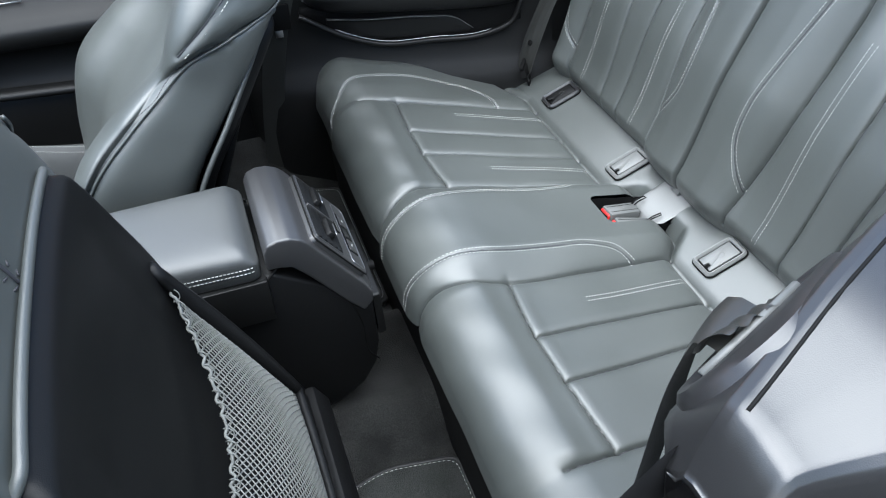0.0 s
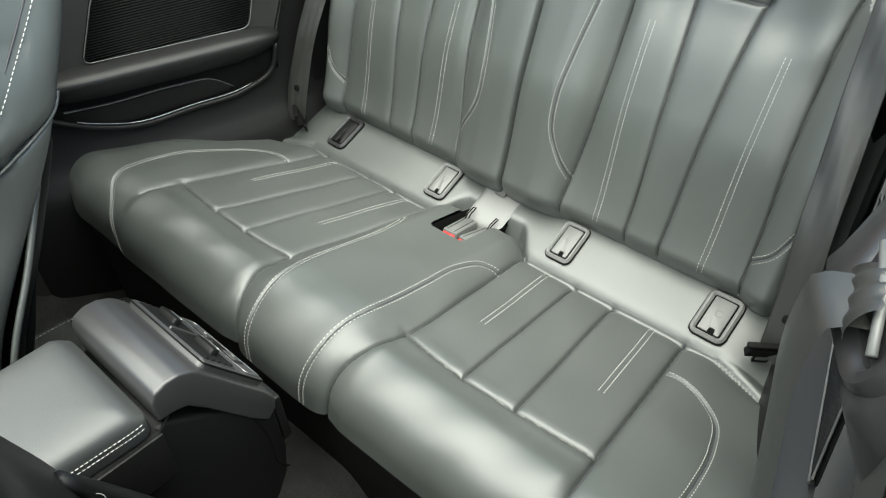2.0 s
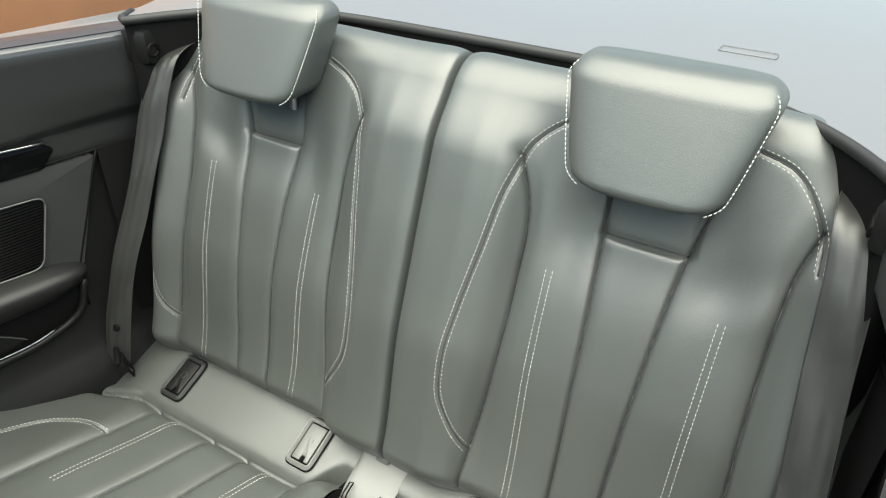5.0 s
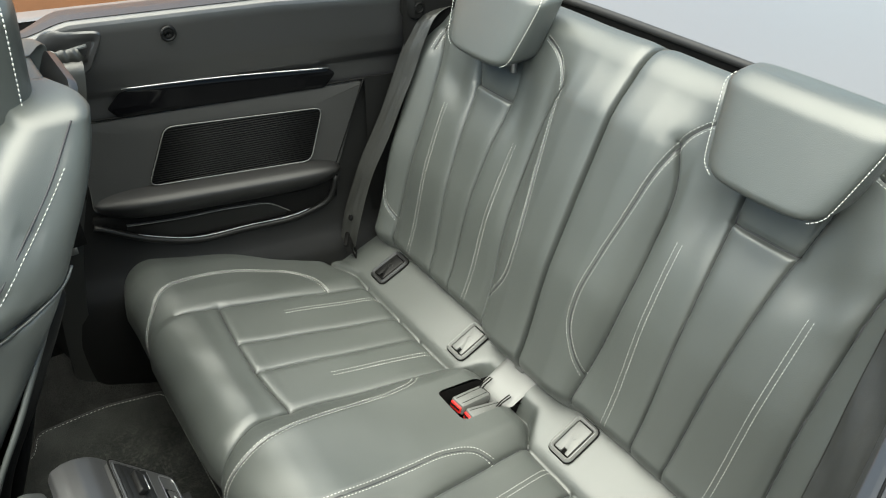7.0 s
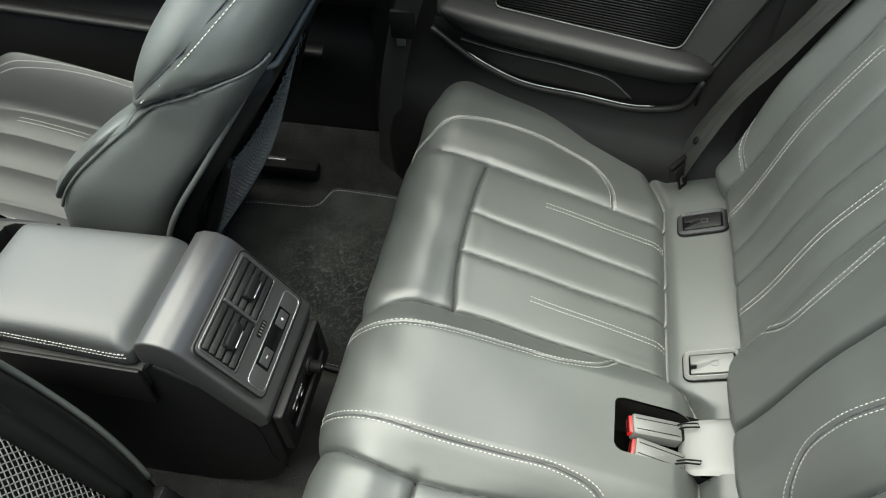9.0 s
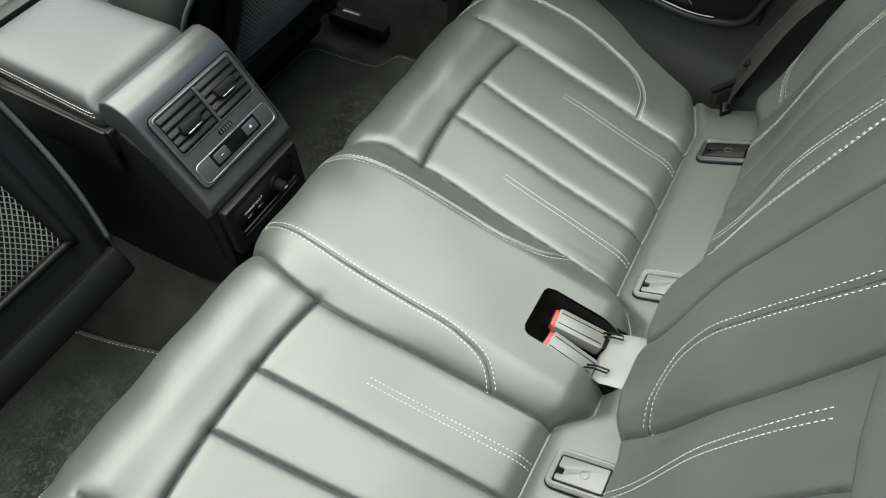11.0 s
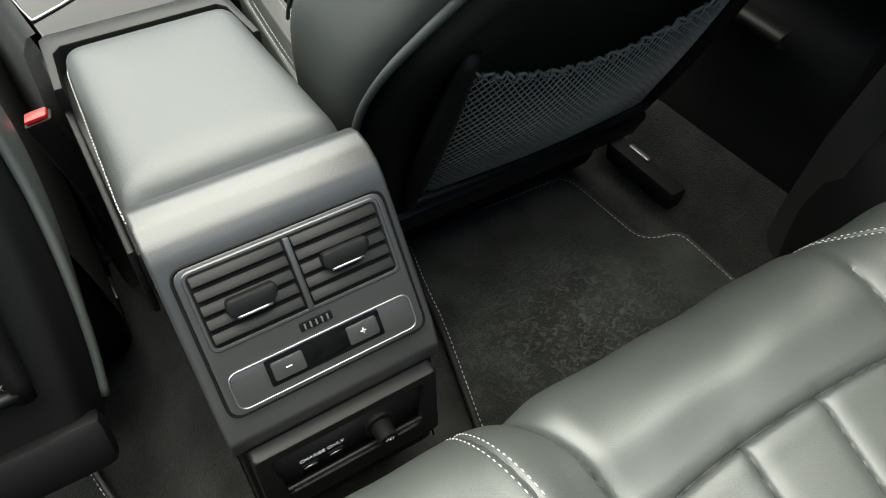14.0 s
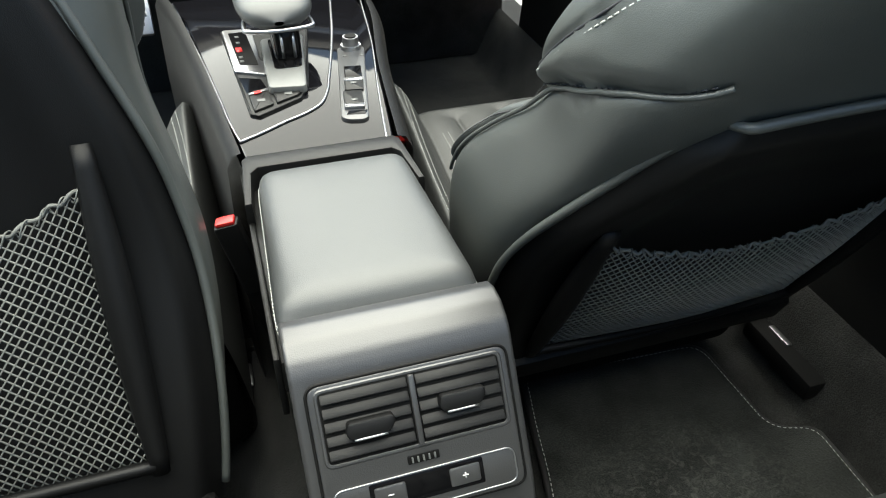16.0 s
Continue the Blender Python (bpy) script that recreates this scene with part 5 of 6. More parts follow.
def front_seat(label):
    """A sports front seat; its own x is the middle of the seat, y and z are the car's."""
    seat = thing("front_car_seat", label, "car seat", "front seats")
    ns = 190
    r, f, w = spline(REAR, ns), spline(FRONT, ns), spline([(i, q) for i, q in enumerate(WIDE)], ns)[:, 1]
    th = np.linspace(0, 2 * math.pi, 240, endpoint=False)
    c, s = np.cos(th), np.sin(th)
    ex = np.where(s < 0, 0.40, 0.42)
    px = np.sign(c) * np.abs(c) ** ex
    k = (1 + np.sign(s) * np.abs(s) ** ex) / 2
    rows = []
    for i in range(ns):
        x = w[i] * px
        kk = k - 0.30 * np.exp(-((x / 0.15) ** 4)) * np.clip(s, 0, 1) * step(0.99, 0.85, i / ns)
        y = r[i, 0] + (f[i, 0] - r[i, 0]) * kk
        z = r[i, 1] + (f[i, 1] - r[i, 1]) * kk
        # recess behind the head, between the shoulders
        dent = step(0.112, 0.092, np.abs(x)) * step(0.835, 0.858, z) * np.clip(-s, 0, 1) ** 0.3
        rows.append(np.stack([x, y + 0.030 * dent, z], 1))
    top = np.array(rows[-1])
    mid = top.mean(0)
    for shrink, up in ((0.96, 0.006), (0.88, 0.012), (0.72, 0.016), (0.40, 0.018)):
        rows.append(mid + (top - mid) * (shrink, shrink, 1) + (0, 0, up))
    pts = np.array(rows)
    # pulled-in seams, the full lower panel and the wing that hangs over it
    flankness = step(0.55, 0.85, np.abs(pts[..., 0]) / 0.25)
    d_pipe, d_wing = far_from(pts[..., 1], pts[..., 2], PIPED), far_from(pts[..., 1], pts[..., 2], WING)
    over = pts[..., 2] - np.interp(pts[..., 1], PIPED[:, 0], PIPED[:, 1])
    push = -0.007 * np.exp(-d_pipe / 0.0035) - 0.006 * np.exp(-d_wing / 0.0035)
    push = push + 0.016 * step(0.0, 0.020, over) * step(0.60, 0.72, pts[..., 1]) * step(0.12, 0.04, over)
    pts[..., 0] += np.sign(pts[..., 0]) * push * flankness
    body = grid("backrest", pts, LEATHER, seat, "grey leather backrest with side bolsters", wrap=True)
    bm = bmesh.new()
    bm.from_mesh(body.data)
    bmesh.ops.holes_fill(bm, edges=[e for e in bm.edges if e.is_boundary], sides=0)
    bm.to_mesh(body.data)
    bm.free()
    body.data.polygons.foreach_set("use_smooth", [True] * len(body.data.polygons))
    cloud = pts[:ns].reshape(-1, 3)

    def flank(y, z, sx, lift=0.0):
        """The place of the skin on one flank at (y, z)."""
        side = cloud[cloud[:, 0] * sx > 0.12]
        near = np.argsort((side[:, 1] - y) ** 2 + (side[:, 2] - z) ** 2 - 0.0001 * np.abs(side[:, 0]))[:6]
        return np.array((np.median(side[near, 0]) + sx * lift, y, z))

    def stick(line, sx, lift):
        """The piped joint laid on the skin, turning in towards the rear."""
        out = []
        for y, z in line:
            goal = np.array((sx * np.interp(y, (0.59, 0.676, 0.784, 0.955), (0.182, 0.212, 0.222, 0.246)), y, z))
            near = np.argsort(((cloud - goal) ** 2).sum(1))[:5]
            q = cloud[near].mean(0)
            d = np.array((q[0], 1.3 * (q[1] - 0.74), 0))
            out.append(q + d / np.linalg.norm(d) * lift)
        p = np.array(out)
        return np.stack([np.convolve(np.pad(p[:, i], 3, mode="edge"), np.ones(7) / 7, "valid") for i in range(3)], 1)

    def along(line, sx, lift=0.0):
        p = np.array([flank(y, z, sx, lift) for y, z in line])
        ease = np.pad(p[:, 0], 6, mode="edge")
        p[:, 0] = np.convolve(ease, np.ones(13) / 13, "valid")
        return p

    def sew(line, sx, off, mat, lift, lay):
        q2 = even(lay(offset_line(line, off), sx, lift), 0.0062)
        v, fc = [], []
        for p0, p1 in zip(q2[:-1], q2[1:]):
            d = p1 - p0
            tv, tf = tube([p0 + d * 0.15, p0 + d * 0.75], 0.0007, sides=4)
            fc += [tuple(i + len(v) for i in face) for face in tf]
            v += tv
        tagged(raw("stitching", v, fc, mat, body, "seam stitching"), kind="stuff")

    for sx in (-1, 1):
        cord("piped_seam", stick(PIPED, sx, 0.0045), 0.0022, LEATHER, body, "grey leather piping", sides=6)
        cord("seam", along(WING, sx, 0.0002), 0.0012, THREAD_AND_SEAM_SHADE, body, sides=6)
        sew(WING[8:], sx, -0.0065, THREAD, 0.0012, along)
        sew(PIPED[2:], sx, 0.0075, THREAD_AND_SEAM_SHADE, 0.0022, stick)
    # short sewn joint in the middle of the rear leather
    cord("centre_seam", [(0, np.interp(z, r[:, 1], r[:, 0]) - 0.0006, z) for z in np.linspace(0.762, 0.838, 12)], 0.0016, THREAD_AND_SEAM_SHADE, body, sides=6)
    for z in np.linspace(0.766, 0.834, 9):
        for sx in (-1, 1):
            y0 = np.interp(z, r[:, 1], r[:, 0]) - 0.001
            cord("cross_stitch", [(sx * 0.006, y0, z), (sx * 0.011, y0, z + 0.002)], 0.0009, THREAD_AND_SEAM_SHADE, body, sides=5)
    # panel in the recess behind the head
    yr = np.interp(0.905, r[:, 1], r[:, 0])
    part("neck_panel", slab([(-0.078, -0.046), (0.078, -0.046), (0.074, 0.075), (-0.074, 0.075)], 0.012, rounds=0.022, bevel=0.005, m=Matrix.Translation((0, yr + 0.024, 0.905)) @ pose(0, 0, 0, 90 + 24)), UPPER, body, "dark grey panel below the headrest")
    # plastic shell on the rear
    m, nn = 60, 60
    rows = []
    for i in range(m):
        q = i / (m - 1)
        zz = r[:, 1]
        zc = 0.315 + (0.745 - 0.315) * q
        ww = np.interp(zc, zz, w) - 0.004
        ww -= 0.055 * max(0, (q - 0.62) / 0.38) ** 2.2
        row = []
        for j in range(nn):
            e = -1 + 2 * j / (nn - 1)
            x = ww * math.copysign(1 - (1 - abs(e)) ** 1.6, e)
            z0 = 0.315 + (0.760 - 0.022 * (abs(x) / 0.24) ** 2.5 - 0.315) * q
            y0 = np.interp(z0, zz, r[:, 0])
            edge = step(0.86, 1.0, abs(x) / ww)
            dish = 0.008 * step(0.75, 0.55, abs(x) / ww) * step(0.06, 0.16, q) * step(0.93, 0.80, q)
            row.append((x, y0 - 0.016 + dish + 0.030 * edge ** 2 + 0.014 * step(0.94, 1.0, q) ** 2, z0))
        rows.append(row)
    sh = grid("back_shell", np.array(rows), PLASTIC, seat, "black plastic seat-back shell")
    edge = np.array(rows)
    cord("piping", np.concatenate([edge[2:-1, 0], edge[-1], edge[2:-1, -1][::-1]]) + np.array((0, -0.004, 0.001)), 0.0042, LEATHER, sh, "grey leather piping", sides=8)
    # map net with its bars
    nf = net_sheet(-0.172, 0.172, 0.588, 0.366, 0.024)
    v, fc = [], []
    def add(line, rad, sides=4):
        tv, tf = tube(line, rad, sides=sides)
        fc.extend(tuple(i + len(v) for i in face) for face in tf)
        v.extend(tv)
    cols, rws = 40, 22
    for d in range(-rws, cols):
        for sg in (1, -1):
            line = []
            for j in range(rws + 1):
                i = d + j if sg > 0 else cols - d - j
                if 0 <= i <= cols:
                    zig = 0.12 * math.sin(j * math.pi)
                    line.append(nf((i + zig) / cols, j / rws))
            if len(line) > 1:
                add(line, 0.00080)
    tagged(raw("map_net", v, fc, CORD, sh, "grey elastic map net"), kind="stuff")
    wav = [nf(u, 1.0) + np.array((0, -0.002 + 0.0015 * math.sin(u * 160), 0.002 * math.sin(u * 110))) for u in np.linspace(0, 1, 160)]
    loops = [nf(u, 1.0) + np.array((0, -0.002 + 0.0042 * math.sin(u * 150), -0.002 + 0.0045 * math.cos(u * 150))) for u in np.linspace(0, 1, 420)]
    cord("hem_cord", loops, 0.0007, CORD, sh, sides=4)
    cord("net_hem", wav, 0.0016, CORD, sh, "grey elastic hem", sides=6)
    low = [nf(u, 0.0) + np.array((0, 0.0, -0.004)) for u in np.linspace(-0.02, 1.02, 30)]
    cord("net_bar", low, 0.009, PLASTIC, sh, "black plastic bar", flat=0.7)
    for sx in (0, 1):
        bar = [np.array((nf(sx, vv)[0] + (-0.008 if sx == 0 else 0.008), nf(sx, vv)[1] - 0.004, nf(sx, vv)[2])) for vv in np.linspace(-0.05, 1.14, 16)]
        cord("net_bar", bar, [0.008 + 0.006 * math.sin(math.pi * min(1, q / 15)) for q in range(16)], PLASTIC, sh, "black plastic bar", flat=0.8)
    part("lower_flap", box((0.44, 0.030, 0.05), 0.010, m=pose(0, 0.862, 0.300, 22)), PLASTIC, sh)
    # headrest
    rings = []
    for q in np.linspace(0, 1, 30):
        low, high = max(0, (0.22 - q) / 0.22), max(0, (q - 0.78) / 0.22)
        ww = 0.110 + 0.018 * q - 0.045 * high ** 2.2 - 0.028 * low ** 2
        t = 0.052 * math.sqrt(max(0.04, 1 - 0.9 * low ** 2.5)) * math.sqrt(max(0.04, 1 - 0.9 * high ** 2.5))
        ring = []
        for a in np.linspace(0, 2 * math.pi, 64, endpoint=False):
            ring.append((ww * math.copysign(abs(math.cos(a)) ** 0.5, math.cos(a)), 0.632 - 0.020 * q + t * math.copysign(abs(math.sin(a)) ** 0.7, math.sin(a)), 0.922 + 0.185 * q))
        rings.append(ring)
    hp = np.array(rings)
    hd = grid("headrest", hp, LEATHER, seat, "grey leather headrest", wrap=True)
    for ring in (hp[0], hp[-1]):
        cb = bmesh.new()
        cb.faces.new([cb.verts.new(p) for p in ring])
        part("end_cap", cb, LEATHER, hd)
    for sx in (-1, 1):
        side = even([(sx * (abs(hp[i, 0, 0]) * 0.97), hp[i, 0, 1] - 0.030, hp[i, 0, 2]) for i in range(2, 28)], 0.0062)
        v, fc = [], []
        for p0, p1 in zip(side[:-1], side[1:]):
            d = p1 - p0
            add2 = tube([p0 + d * 0.12 + np.array((sx * 0.002, 0, 0)), p0 + d * 0.8 + np.array((sx * 0.002, 0, 0))], 0.0009, sides=4)
            fc += [tuple(i + len(v) for i in face) for face in add2[1]]
            v += add2[0]
        tagged(raw("stitching", v, fc, THREAD, hd, "pale seam stitching"), kind="stuff")
        part("post", (lambda bm: (bmesh.ops.create_cone(bm, cap_ends=True, segments=14, radius1=0.006, radius2=0.006, depth=0.06, matrix=pose(sx * 0.05, 0.622, 0.925)), bm)[1])(bmesh.new()), CHROME, hd, "chrome post")
    return seat


def seat_cushion():
    """The cushion of a front seat with its fluted middle and raised side rolls."""
    cu = thing("front_seat_cushion", "grey leather front seat cushion with fluted middle and raised bolsters", "car seat", "front seat cushions")
    a, b = np.linspace(-0.238, 0.238, 150), np.linspace(0.0, 0.62, 120)
    x, t = np.meshgrid(a, b, indexing="ij")
    ax = np.abs(x)
    lines = [[(0.0, 0.10), (0.0, 0.5)], [(0.075, 0.08), (0.085, 0.5)], [(0.150, 0.04), (0.160, 0.58)]]
    h = groove(ax, t, lines, 0.005, 0.003, 0.006, 0.02)
    h = h + 0.100 * np.sin(np.clip((ax - 0.150) / 0.088, 0, 1) * math.pi * 0.62) * step(0.66, 0.45, t) - 0.150 * np.clip((ax - 0.206) / 0.032, 0, 1) ** 2
    z = 0.295 + 0.075 * step(0, 0.5, t) - 0.14 * step(0.53, 0.63, t) + h
    pts = np.stack([x, 0.92 + t * 0.93, z], -1)
    sh = Sheet(a, b, pts)
    grid("pad", pts, SHADED_LEATHER, cu)
    for sx in (-1, 1):
        seam_stitches("stitching", [[(sx * (0.118 + d), 0.20), (sx * (0.122 + d), 0.45)] for d in (-0.005, 0.005)], lambda p, q: sh.at(p, q), THREAD, cu, label="pale decorative stitching")
        seam_stitches("stitching", [spline([(sx * (0.198 + d), 0.05), (sx * (0.203 + d), 0.3), (sx * (0.186 + d), 0.52)], 30) for d in (-0.004, 0.004)], lambda p, q: sh.at(p, q), THREAD, cu, label="pale seam stitching")
    part("base", box((0.46, 0.50, 0.16), 0.02, m=pose(0, 1.18, 0.235)), BLACK, cu, "black plastic seat base")
    return cu


def place_front_seats():
    right = front_seat("upright grey leather sports seat with black shell and map net")
    right.matrix_world = pose(0.372, 0, 0)
    lean = Matrix.Translation((0, 0.816, 0.617)) @ pose(0, 0, 0, -DRIVER_LEAN) @ Matrix.Translation((0, -0.749, -0.549))
    left = copy_thing(right, Matrix.Translation((-0.388, 0, 0)) @ lean)
    left["label"] = "grey leather sports seat folded forward with black shell and net"
    c = seat_cushion()
    c.matrix_world = pose(0.372, 0, 0)
    copy_thing(c, pose(-0.372, 0.02, 0))


DRIVER_LEAN = 47.7
place_front_seats()


# ---- front of the cabin ----
def gear_console():
    g = thing("gear_console", "gloss black gear console with selector, chrome trims and switches", "gear console", at=(0, 1.25, 0.45))
    off = Vector((0, 1.25, 0.45))

    def flat(name, pts, z, depth, mat, parent=g, label="", rounds=0.004, bevel=0.002):
        bm = slab([(p[0] - off.x, p[1] - off.y) for p in pts], depth, rounds=rounds, bevel=bevel, m=pose(0, 0, z - off.z))
        return part(name, bm, mat, parent, label)

    flat("gloss_top", [(-0.088, 1.045), (0.086, 1.030), (0.150, 1.45), (0.14, 1.60), (-0.16, 1.60), (-0.140, 1.50)], 0.50, 0.044, PIANO, label="gloss black top plate")
    for sx, line in ((-1, [(-0.092, 1.04), (-0.118, 1.28), (-0.150, 1.52), (-0.17, 1.62)]), (1, [(0.090, 1.03), (0.118, 1.25), (0.152, 1.45), (0.16, 1.62)])):
        q = spline(line, 20)
        pts = np.array([[(x + sx * o, y, z) for o, z in ((0.0, 0.553), (0.010, 0.550), (0.018, 0.535), (0.024, 0.40), (0.026, 0.12))] for x, y in q]) - np.array(off)
        grid("flank", pts, PLASTIC, g, "black console flank")
    cord("chrome_trim", [Vector((x, y, 0.5455)) - off for x, y in spline([(-0.090, 1.080), (-0.060, 1.097), (-0.031, 1.116), (-0.004, 1.131), (0.017, 1.149), (0.033, 1.185), (0.044, 1.231), (0.074, 1.37), (0.101, 1.53)], 60)], 0.0020, CHROME, g, "satin chrome trim line", sides=6)
    for line in ([(-0.090, 1.080), (-0.097, 1.12), (-0.106, 1.199), (-0.119, 1.311), (-0.139, 1.457)], [(0.078, 1.035), (0.098, 1.16), (0.126, 1.319), (0.151, 1.516)]):
        cord("chrome_trim", [Vector((x, y, 0.5455)) - off for x, y in spline(line, 30)], 0.0014, CHROME, g, "satin chrome trim line", sides=6)
    # selector gate with its position frame and buttons
    gate = flat("selector_gate", [(-0.090, 1.430), (-0.072, 1.142), (-0.062, 1.134), (-0.003, 1.170), (0.013, 1.211), (0.044, 1.418)], 0.540, 0.007, TRIM, label="dark grey selector surround", rounds=0.007)
    cord("gate_rim", [Vector((x, y, 0.547)) - off for x, y in ((-0.088, 1.428), (-0.071, 1.143), (-0.062, 1.136), (-0.004, 1.172), (0.011, 1.211), (0.042, 1.416))], 0.0016, PLASTIC, gate, sides=6)
    flat("position_frame", [(-0.087, 1.428), (-0.081, 1.272), (-0.040, 1.250), (-0.030, 1.285), (-0.042, 1.300), (-0.043, 1.424)], 0.546, 0.005, CHROME, gate, "bright metal gear position frame", rounds=0.004)
    flat("position_display", [(-0.0785, 1.410), (-0.0715, 1.290), (-0.046, 1.282), (-0.053, 1.410)], 0.5505, 0.0012, GLOSS, gate, "black gear position display", rounds=0.002, bevel=0)
    flat("gear_mark", [(-0.0725, 1.350), (-0.0715, 1.334), (-0.063, 1.333), (-0.064, 1.349)], 0.5515, 0.0008, RED, gate, "red gear mark", rounds=0, bevel=0)
    for y in (1.395, 1.372, 1.318, 1.303):
        flat("gear_sign", [(-0.0700, y), (-0.0695, y - 0.007), (-0.0640, y - 0.007), (-0.0645, y)], 0.5515, 0.0006, COVER, gate, "pale printed sign", rounds=0, bevel=0)
    flat("tray", [(-0.077, 1.256), (-0.070, 1.204), (-0.043, 1.212), (-0.048, 1.243)], 0.5465, 0.001, GLOSS, gate, "gloss black recess", rounds=0.003, bevel=0)
    for k, pts in enumerate(([(-0.069, 1.196), (-0.066, 1.146), (-0.040, 1.160), (-0.043, 1.205)], [(-0.038, 1.205), (-0.036, 1.162), (-0.005, 1.178), (0.006, 1.203)])):
        b = flat("button", pts, 0.5465, 0.004, TRIM, gate, "grey console button", rounds=0.003)
        flat("button_edge", [pts[0], (pts[0][0] + 0.001, pts[0][1] - 0.006), (pts[3][0] + 0.0005, pts[3][1] - 0.006), pts[3]], 0.5505, 0.0012, CHROME, b, "chrome edge", rounds=0, bevel=0)
        cx, cy = sum(p[0] for p in pts) / 4, sum(p[1] for p in pts) / 4
        flat("button_sign", [(cx - 0.005, cy - 0.008), (cx + 0.005, cy - 0.008), (cx + 0.005, cy - 0.001), (cx - 0.005, cy - 0.001)], 0.5507, 0.0005, COVER, b, "pale printed sign", rounds=0.001, bevel=0)
        if k == 0:
            flat("indicator", [(-0.062, 1.196), (-0.061, 1.189), (-0.052, 1.192), (-0.053, 1.199)], 0.5515, 0.0010, RED, b, "red indicator", rounds=0, bevel=0)
    lever = thing("gear_lever", "grey leather gear lever on a clear and chrome base", "gear lever", at=(-0.005, 1.29, 0.548))
    part("base", slab([(-0.037, -0.098), (0.012, -0.106), (0.034, 0.075), (-0.030, 0.070)], 0.010, rounds=0.008, bevel=0.003), COVER, lever, "grey translucent selector base")
    part("well", slab([(-0.022, -0.045), (0.016, -0.045), (0.026, 0.060), (-0.020, 0.060)], 0.012, rounds=0.008, bevel=0.001), GLOSS, lever, "gloss black well")
    part("neck", slab([(-0.018, -0.022), (0.018, -0.022), (0.022, 0.03), (-0.020, 0.03)], 0.042, rounds=0.008, bevel=0.004, m=pose(0.002, 0.0, 0.008, -8)), GLOSS, lever, "gloss black neck")
    for x in (-0.006, 0.010):
        cord("chrome_rib", [(x, -0.026, 0.016), (x, -0.024, 0.034), (x, -0.018, 0.048)], 0.0022, CHROME, lever, sides=6)
    rings = []
    for q in np.linspace(0, 1, 22):
        e = math.sqrt(max(0.02, 1 - abs(2 * q - 1) ** 5))
        wd = (0.040 + 0.014 * math.sin(math.pi * (0.1 + 0.8 * q))) * e
        rings.append([(-0.006 + wd * math.copysign(abs(math.cos(a)) ** 0.7, math.cos(a)), -0.022 + 0.150 * q, 0.064 + 0.010 * math.sin(math.pi * q) + 0.018 * math.copysign(abs(math.sin(a)) ** 0.8, math.sin(a)) * e) for a in np.linspace(0, 2 * math.pi, 40, endpoint=False)])
    grip = grid("grip", np.array(rings), DIMMED_LEATHER, lever, "grey leather grip", wrap=True)
    band = [(-0.006 + 0.047 * math.cos(a), -0.010 + 0.012 * math.sin(a) if math.sin(a) < 0 else -0.010 + 0.11 * math.sin(a), 0.054) for a in np.linspace(0, 2 * math.pi, 40, endpoint=False)]
    cord("chrome_band", band, 0.0032, CHROME, grip, "chrome band", closed=True)
    # switch strip
    strip = flat("switch_strip", [(0.072, 1.318), (0.036, 1.103), (0.042, 1.094), (0.062, 1.089), (0.070, 1.094), (0.112, 1.312)], 0.541, 0.008, CONSOLE, label="grey roof switch strip", rounds=0.006)
    for k, (y0, y1) in enumerate(((1.104, 1.116), (1.119, 1.166), (1.168, 1.200), (1.212, 1.250))):
        s0 = 0.040 + (y0 - 1.104) * 0.185
        sw = flat("switch", [(s0 + 0.002, y0), (s0 + 0.027, y0 - 0.004), (s0 + 0.033, y1 - 0.004), (s0 + 0.008, y1)], 0.546, 0.0035 if k in (0, 3) else 0.007, GLOSS if k in (0, 3) else TRIM, strip, rounds=0.002)
        if k in (1, 2):
            e0 = y0 - 0.001 if k == 1 else y1 - 0.006
            x0 = s0 + (e0 - y0) * 0.185
            flat("switch_edge", [(x0 + 0.001, e0), (x0 + 0.027, e0 - 0.004), (x0 + 0.029, e0 + 0.005), (x0 + 0.003, e0 + 0.009)], 0.5485, 0.0058, CHROME, sw, "chrome edge", rounds=0.001)
            flat("switch_sign", [(s0 + 0.013, y0 + 0.014), (s0 + 0.021, y0 + 0.013), (s0 + 0.022, y0 + 0.019), (s0 + 0.014, y0 + 0.020)], 0.5532, 0.0006, COVER, sw, "pale printed sign", rounds=0, bevel=0)
    for x, y in ((0.074, 1.280), (0.099, 1.277)):
        flat("skip_sign", [(x, y), (x + 0.005, y), (x + 0.005, y + 0.006), (x, y + 0.006)], 0.549, 0.0005, COVER, strip, "pale printed sign", rounds=0, bevel=0)

    def disc(name, r0, r1, depth, z, mat, label=""):
        bm = bmesh.new()
        bmesh.ops.create_cone(bm, cap_ends=True, segments=32, radius1=r0, radius2=r1, depth=depth, matrix=pose(0.092, 1.312 - off.y, z - off.z))
        return part(name, bm, mat, strip, label)

    disc("knob_collar", 0.0165, 0.0150, 0.006, 0.551, CHROME, "chrome collar")
    disc("rotary_knob", 0.0125, 0.0115, 0.014, 0.559, CHROME, "chrome rotary volume knob")
    disc("knob_top", 0.0085, 0.0085, 0.003, 0.566, BLACK)


gear_console()


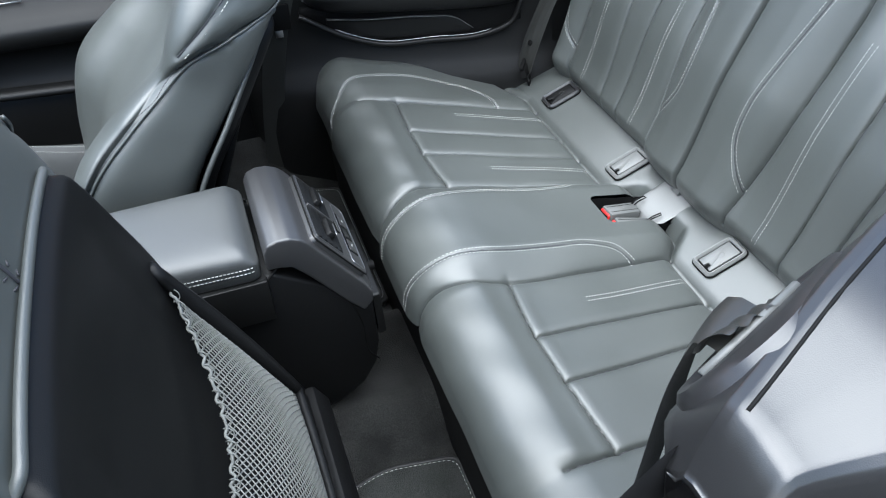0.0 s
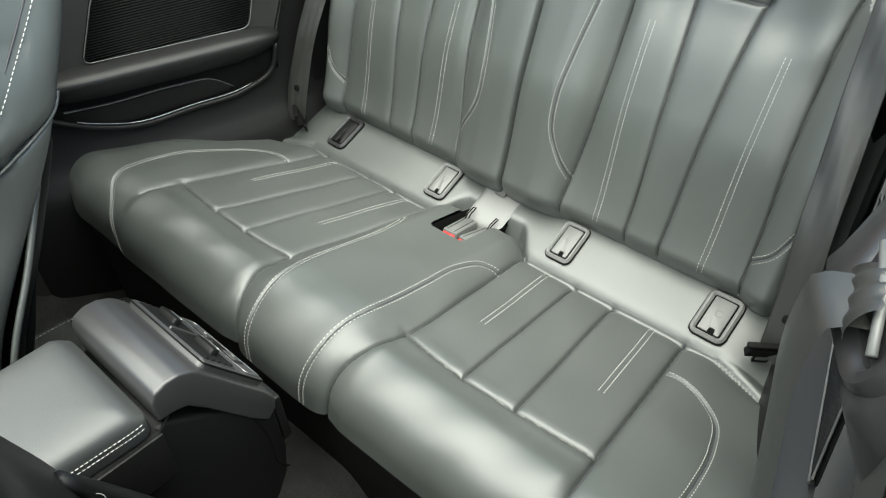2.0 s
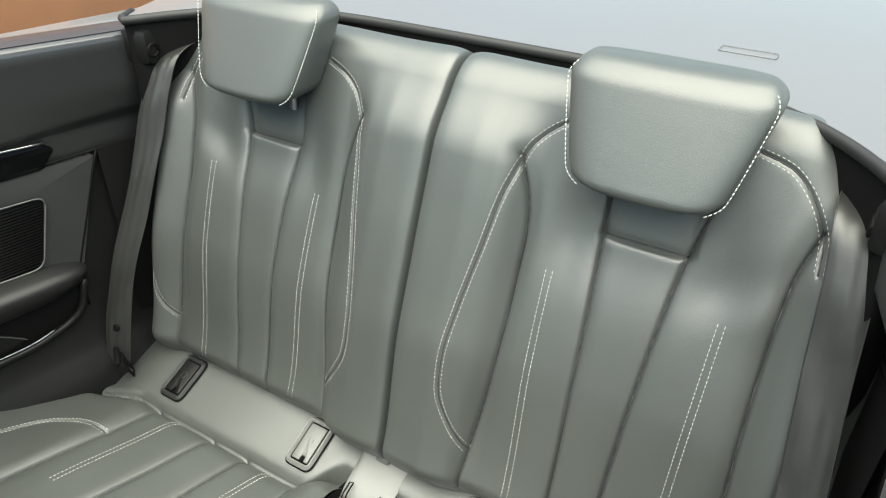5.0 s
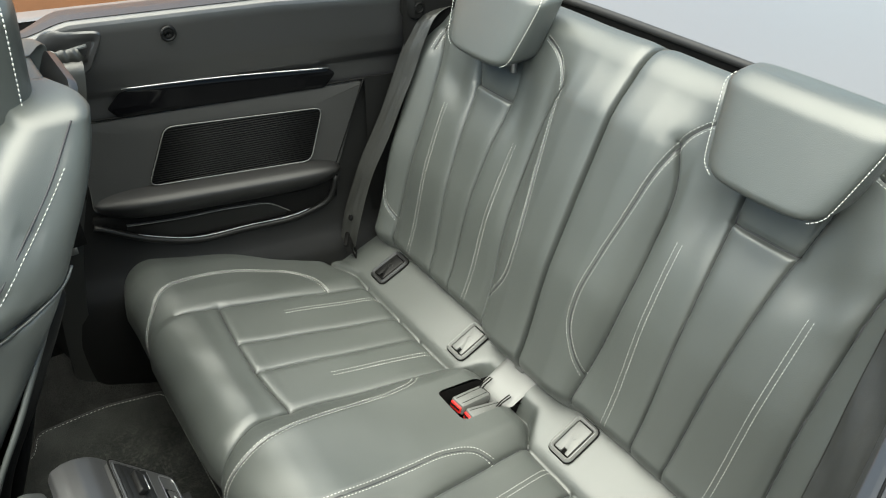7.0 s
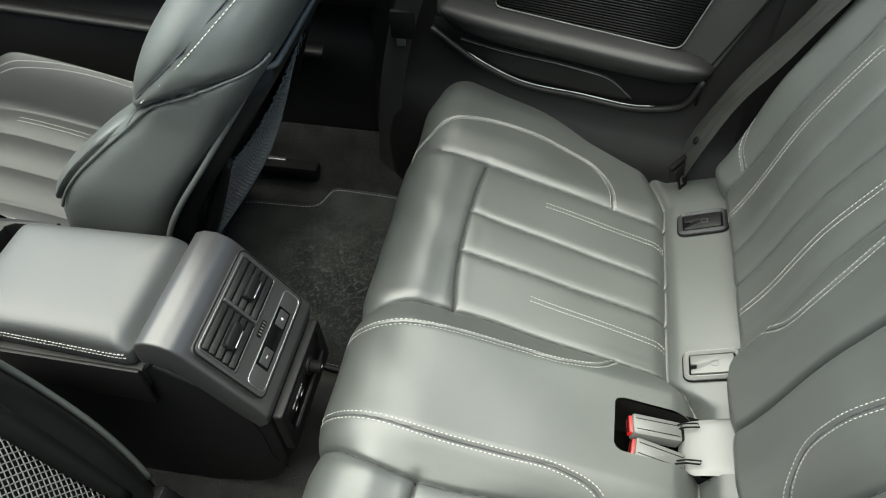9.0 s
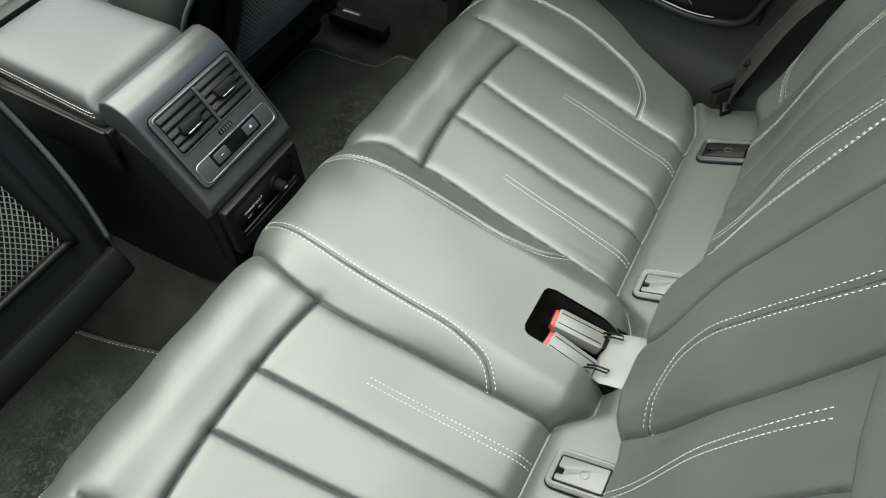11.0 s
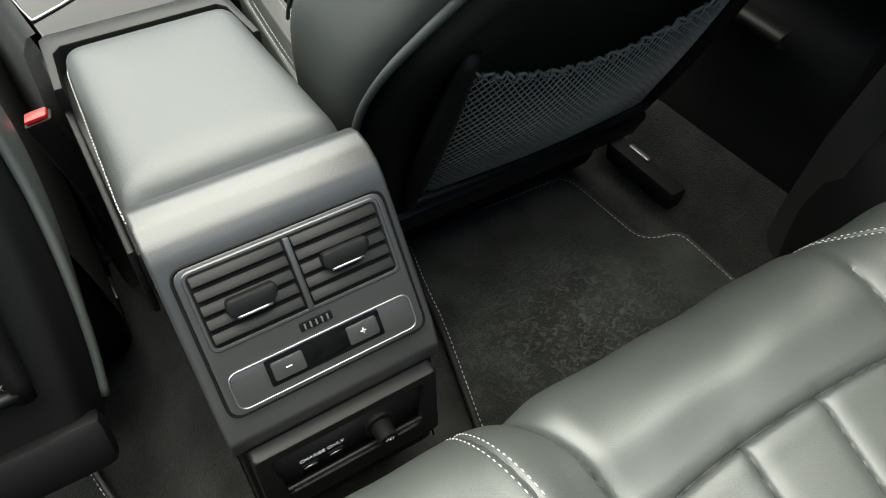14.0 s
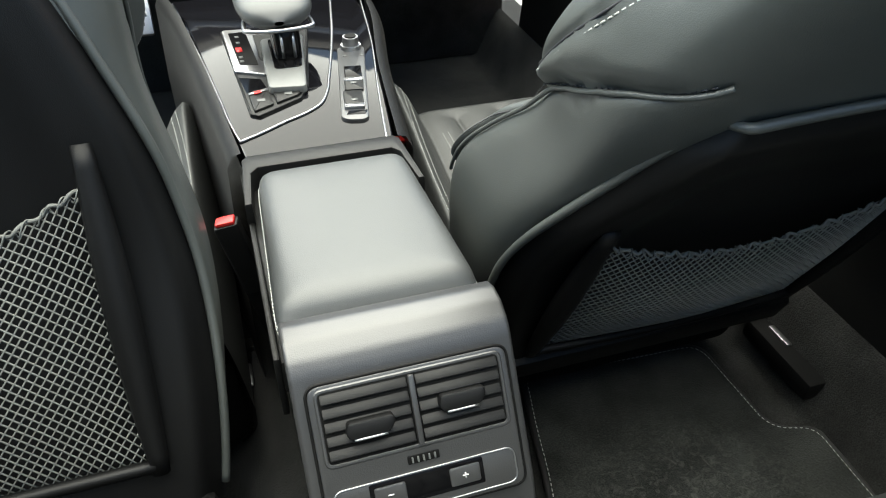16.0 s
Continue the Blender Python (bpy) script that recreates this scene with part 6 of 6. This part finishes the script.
def front_buckle(x, y, z, turn):
    b = thing("front_belt_buckle", "black front belt buckle with a red release button", "belt buckle", "front belt buckles", at=(x, y, z))
    b.rotation_euler = Euler((radians(-12), 0, radians(turn)))
    part("housing", slab([(-0.010, -0.014), (0.010, -0.014), (0.010, 0.014), (-0.010, 0.014)], 0.10, rounds=0.004, bevel=0.003, m=pose(0, 0, -0.10)), PLASTIC, b)
    part("release_button", box((0.015, 0.022, 0.006), 0.002, m=pose(0, 0, 0.0015)), RED, b, "red release button")
    part("stalk", box((0.012, 0.03, 0.16), 0.002, m=pose(0, 0, -0.17)), BLACK, b)


front_buckle(-0.122, 0.990, 0.497, 80)
front_buckle(0.108, 1.112, 0.497, -80)


def front_door():
    """Inner skin of the closed passenger door, with armrest and pull pocket."""
    d = thing("front_door_card", "dark grey passenger door card with armrest and grab rail", "door", kind="structure")
    ys = np.linspace(0.63, 2.1, 40)
    prof = spline([(0.10, 0.70), (0.30, 0.715), (0.44, 0.715), (0.49, 0.735), (0.545, 0.73), (0.565, 0.68), (0.60, 0.665), (0.618, 0.685), (0.66, 0.715), (0.78, 0.715), (0.90, 0.72), (0.94, 0.76), (0.94, 0.86)], 60)
    grid("skin", np.array([[(x, y, z) for z, x in prof] for y in ys]), TRIM, d, "dark grey door skin")
    rail = [[(0.70 - 0.022 * math.cos(a), y, 0.470 + 0.012 * math.sin(a) + 0.06 * (y - 1.1)) for a in np.linspace(-1.6, 1.6, 10)] for y in np.linspace(0.75, 1.6, 30)]
    grid("grab_rail", np.array(rail), TRIM, d, "dark grey grab rail")
    cord("chrome_line", [(0.700, y, 0.648) for y in np.linspace(1.03, 1.5, 12)], 0.0018, CHROME, d, "thin chrome line", sides=6)
    part("window_switch", box((0.010, 0.045, 0.022), 0.003, m=pose(0.690, 1.24, 0.625, 0, 20, 0)), GLOSS, d, "window switch")


front_door()


def pedals():
    for name, x, w, h in (("brake_pedal", -0.377, 0.108, 0.075), ("accelerator_pedal", -0.232, 0.044, 0.11)):
        p = thing(name, "metal-faced pedal with dark rubber pads", "pedal", at=(x, 1.78, 0.46))
        part("plate", box((w, 0.012, h), 0.004, m=pose(0, 0, 0.02, -35)), CHROME, p)
        for k in (-1, 1) if w > 0.06 else (0,):
            part("pad", box((w * 0.36, 0.005, h * 0.55), 0.002, m=pose(k * w * 0.22, -0.008, 0.016, -35)), RUBBER, p)
        part("arm", box((0.014, 0.02, 0.20), 0.003, m=pose(0, 0.05, 0.12, -15)), BLACK, p)


pedals()


def bulkhead():
    b = part("wall_front", box((1.42, 0.06, 0.9), 0.01, m=pose(0, 2.25, 0.55)), CARPET)
    tagged(b, "charcoal carpeted bulkhead at the front footwell", "bulkhead", kind="structure")
    dash = thing("dashboard", "black dashboard across the front of the cabin", "dashboard", at=(0, 1.95, 0.6))
    part("pad", extrude_profile([(-0.16, 0.0), (-0.14, 0.14), (-0.06, 0.22), (0.35, 0.30), (0.35, 0.0), (0.1, -0.1)], -0.70, 0.70, 0.02, 3), PLASTIC, dash)
    part("trim_strip", box((1.2, 0.01, 0.03), 0.004, m=pose(0, -0.155, 0.07)), CHROME, dash, "satin trim strip")


bulkhead()
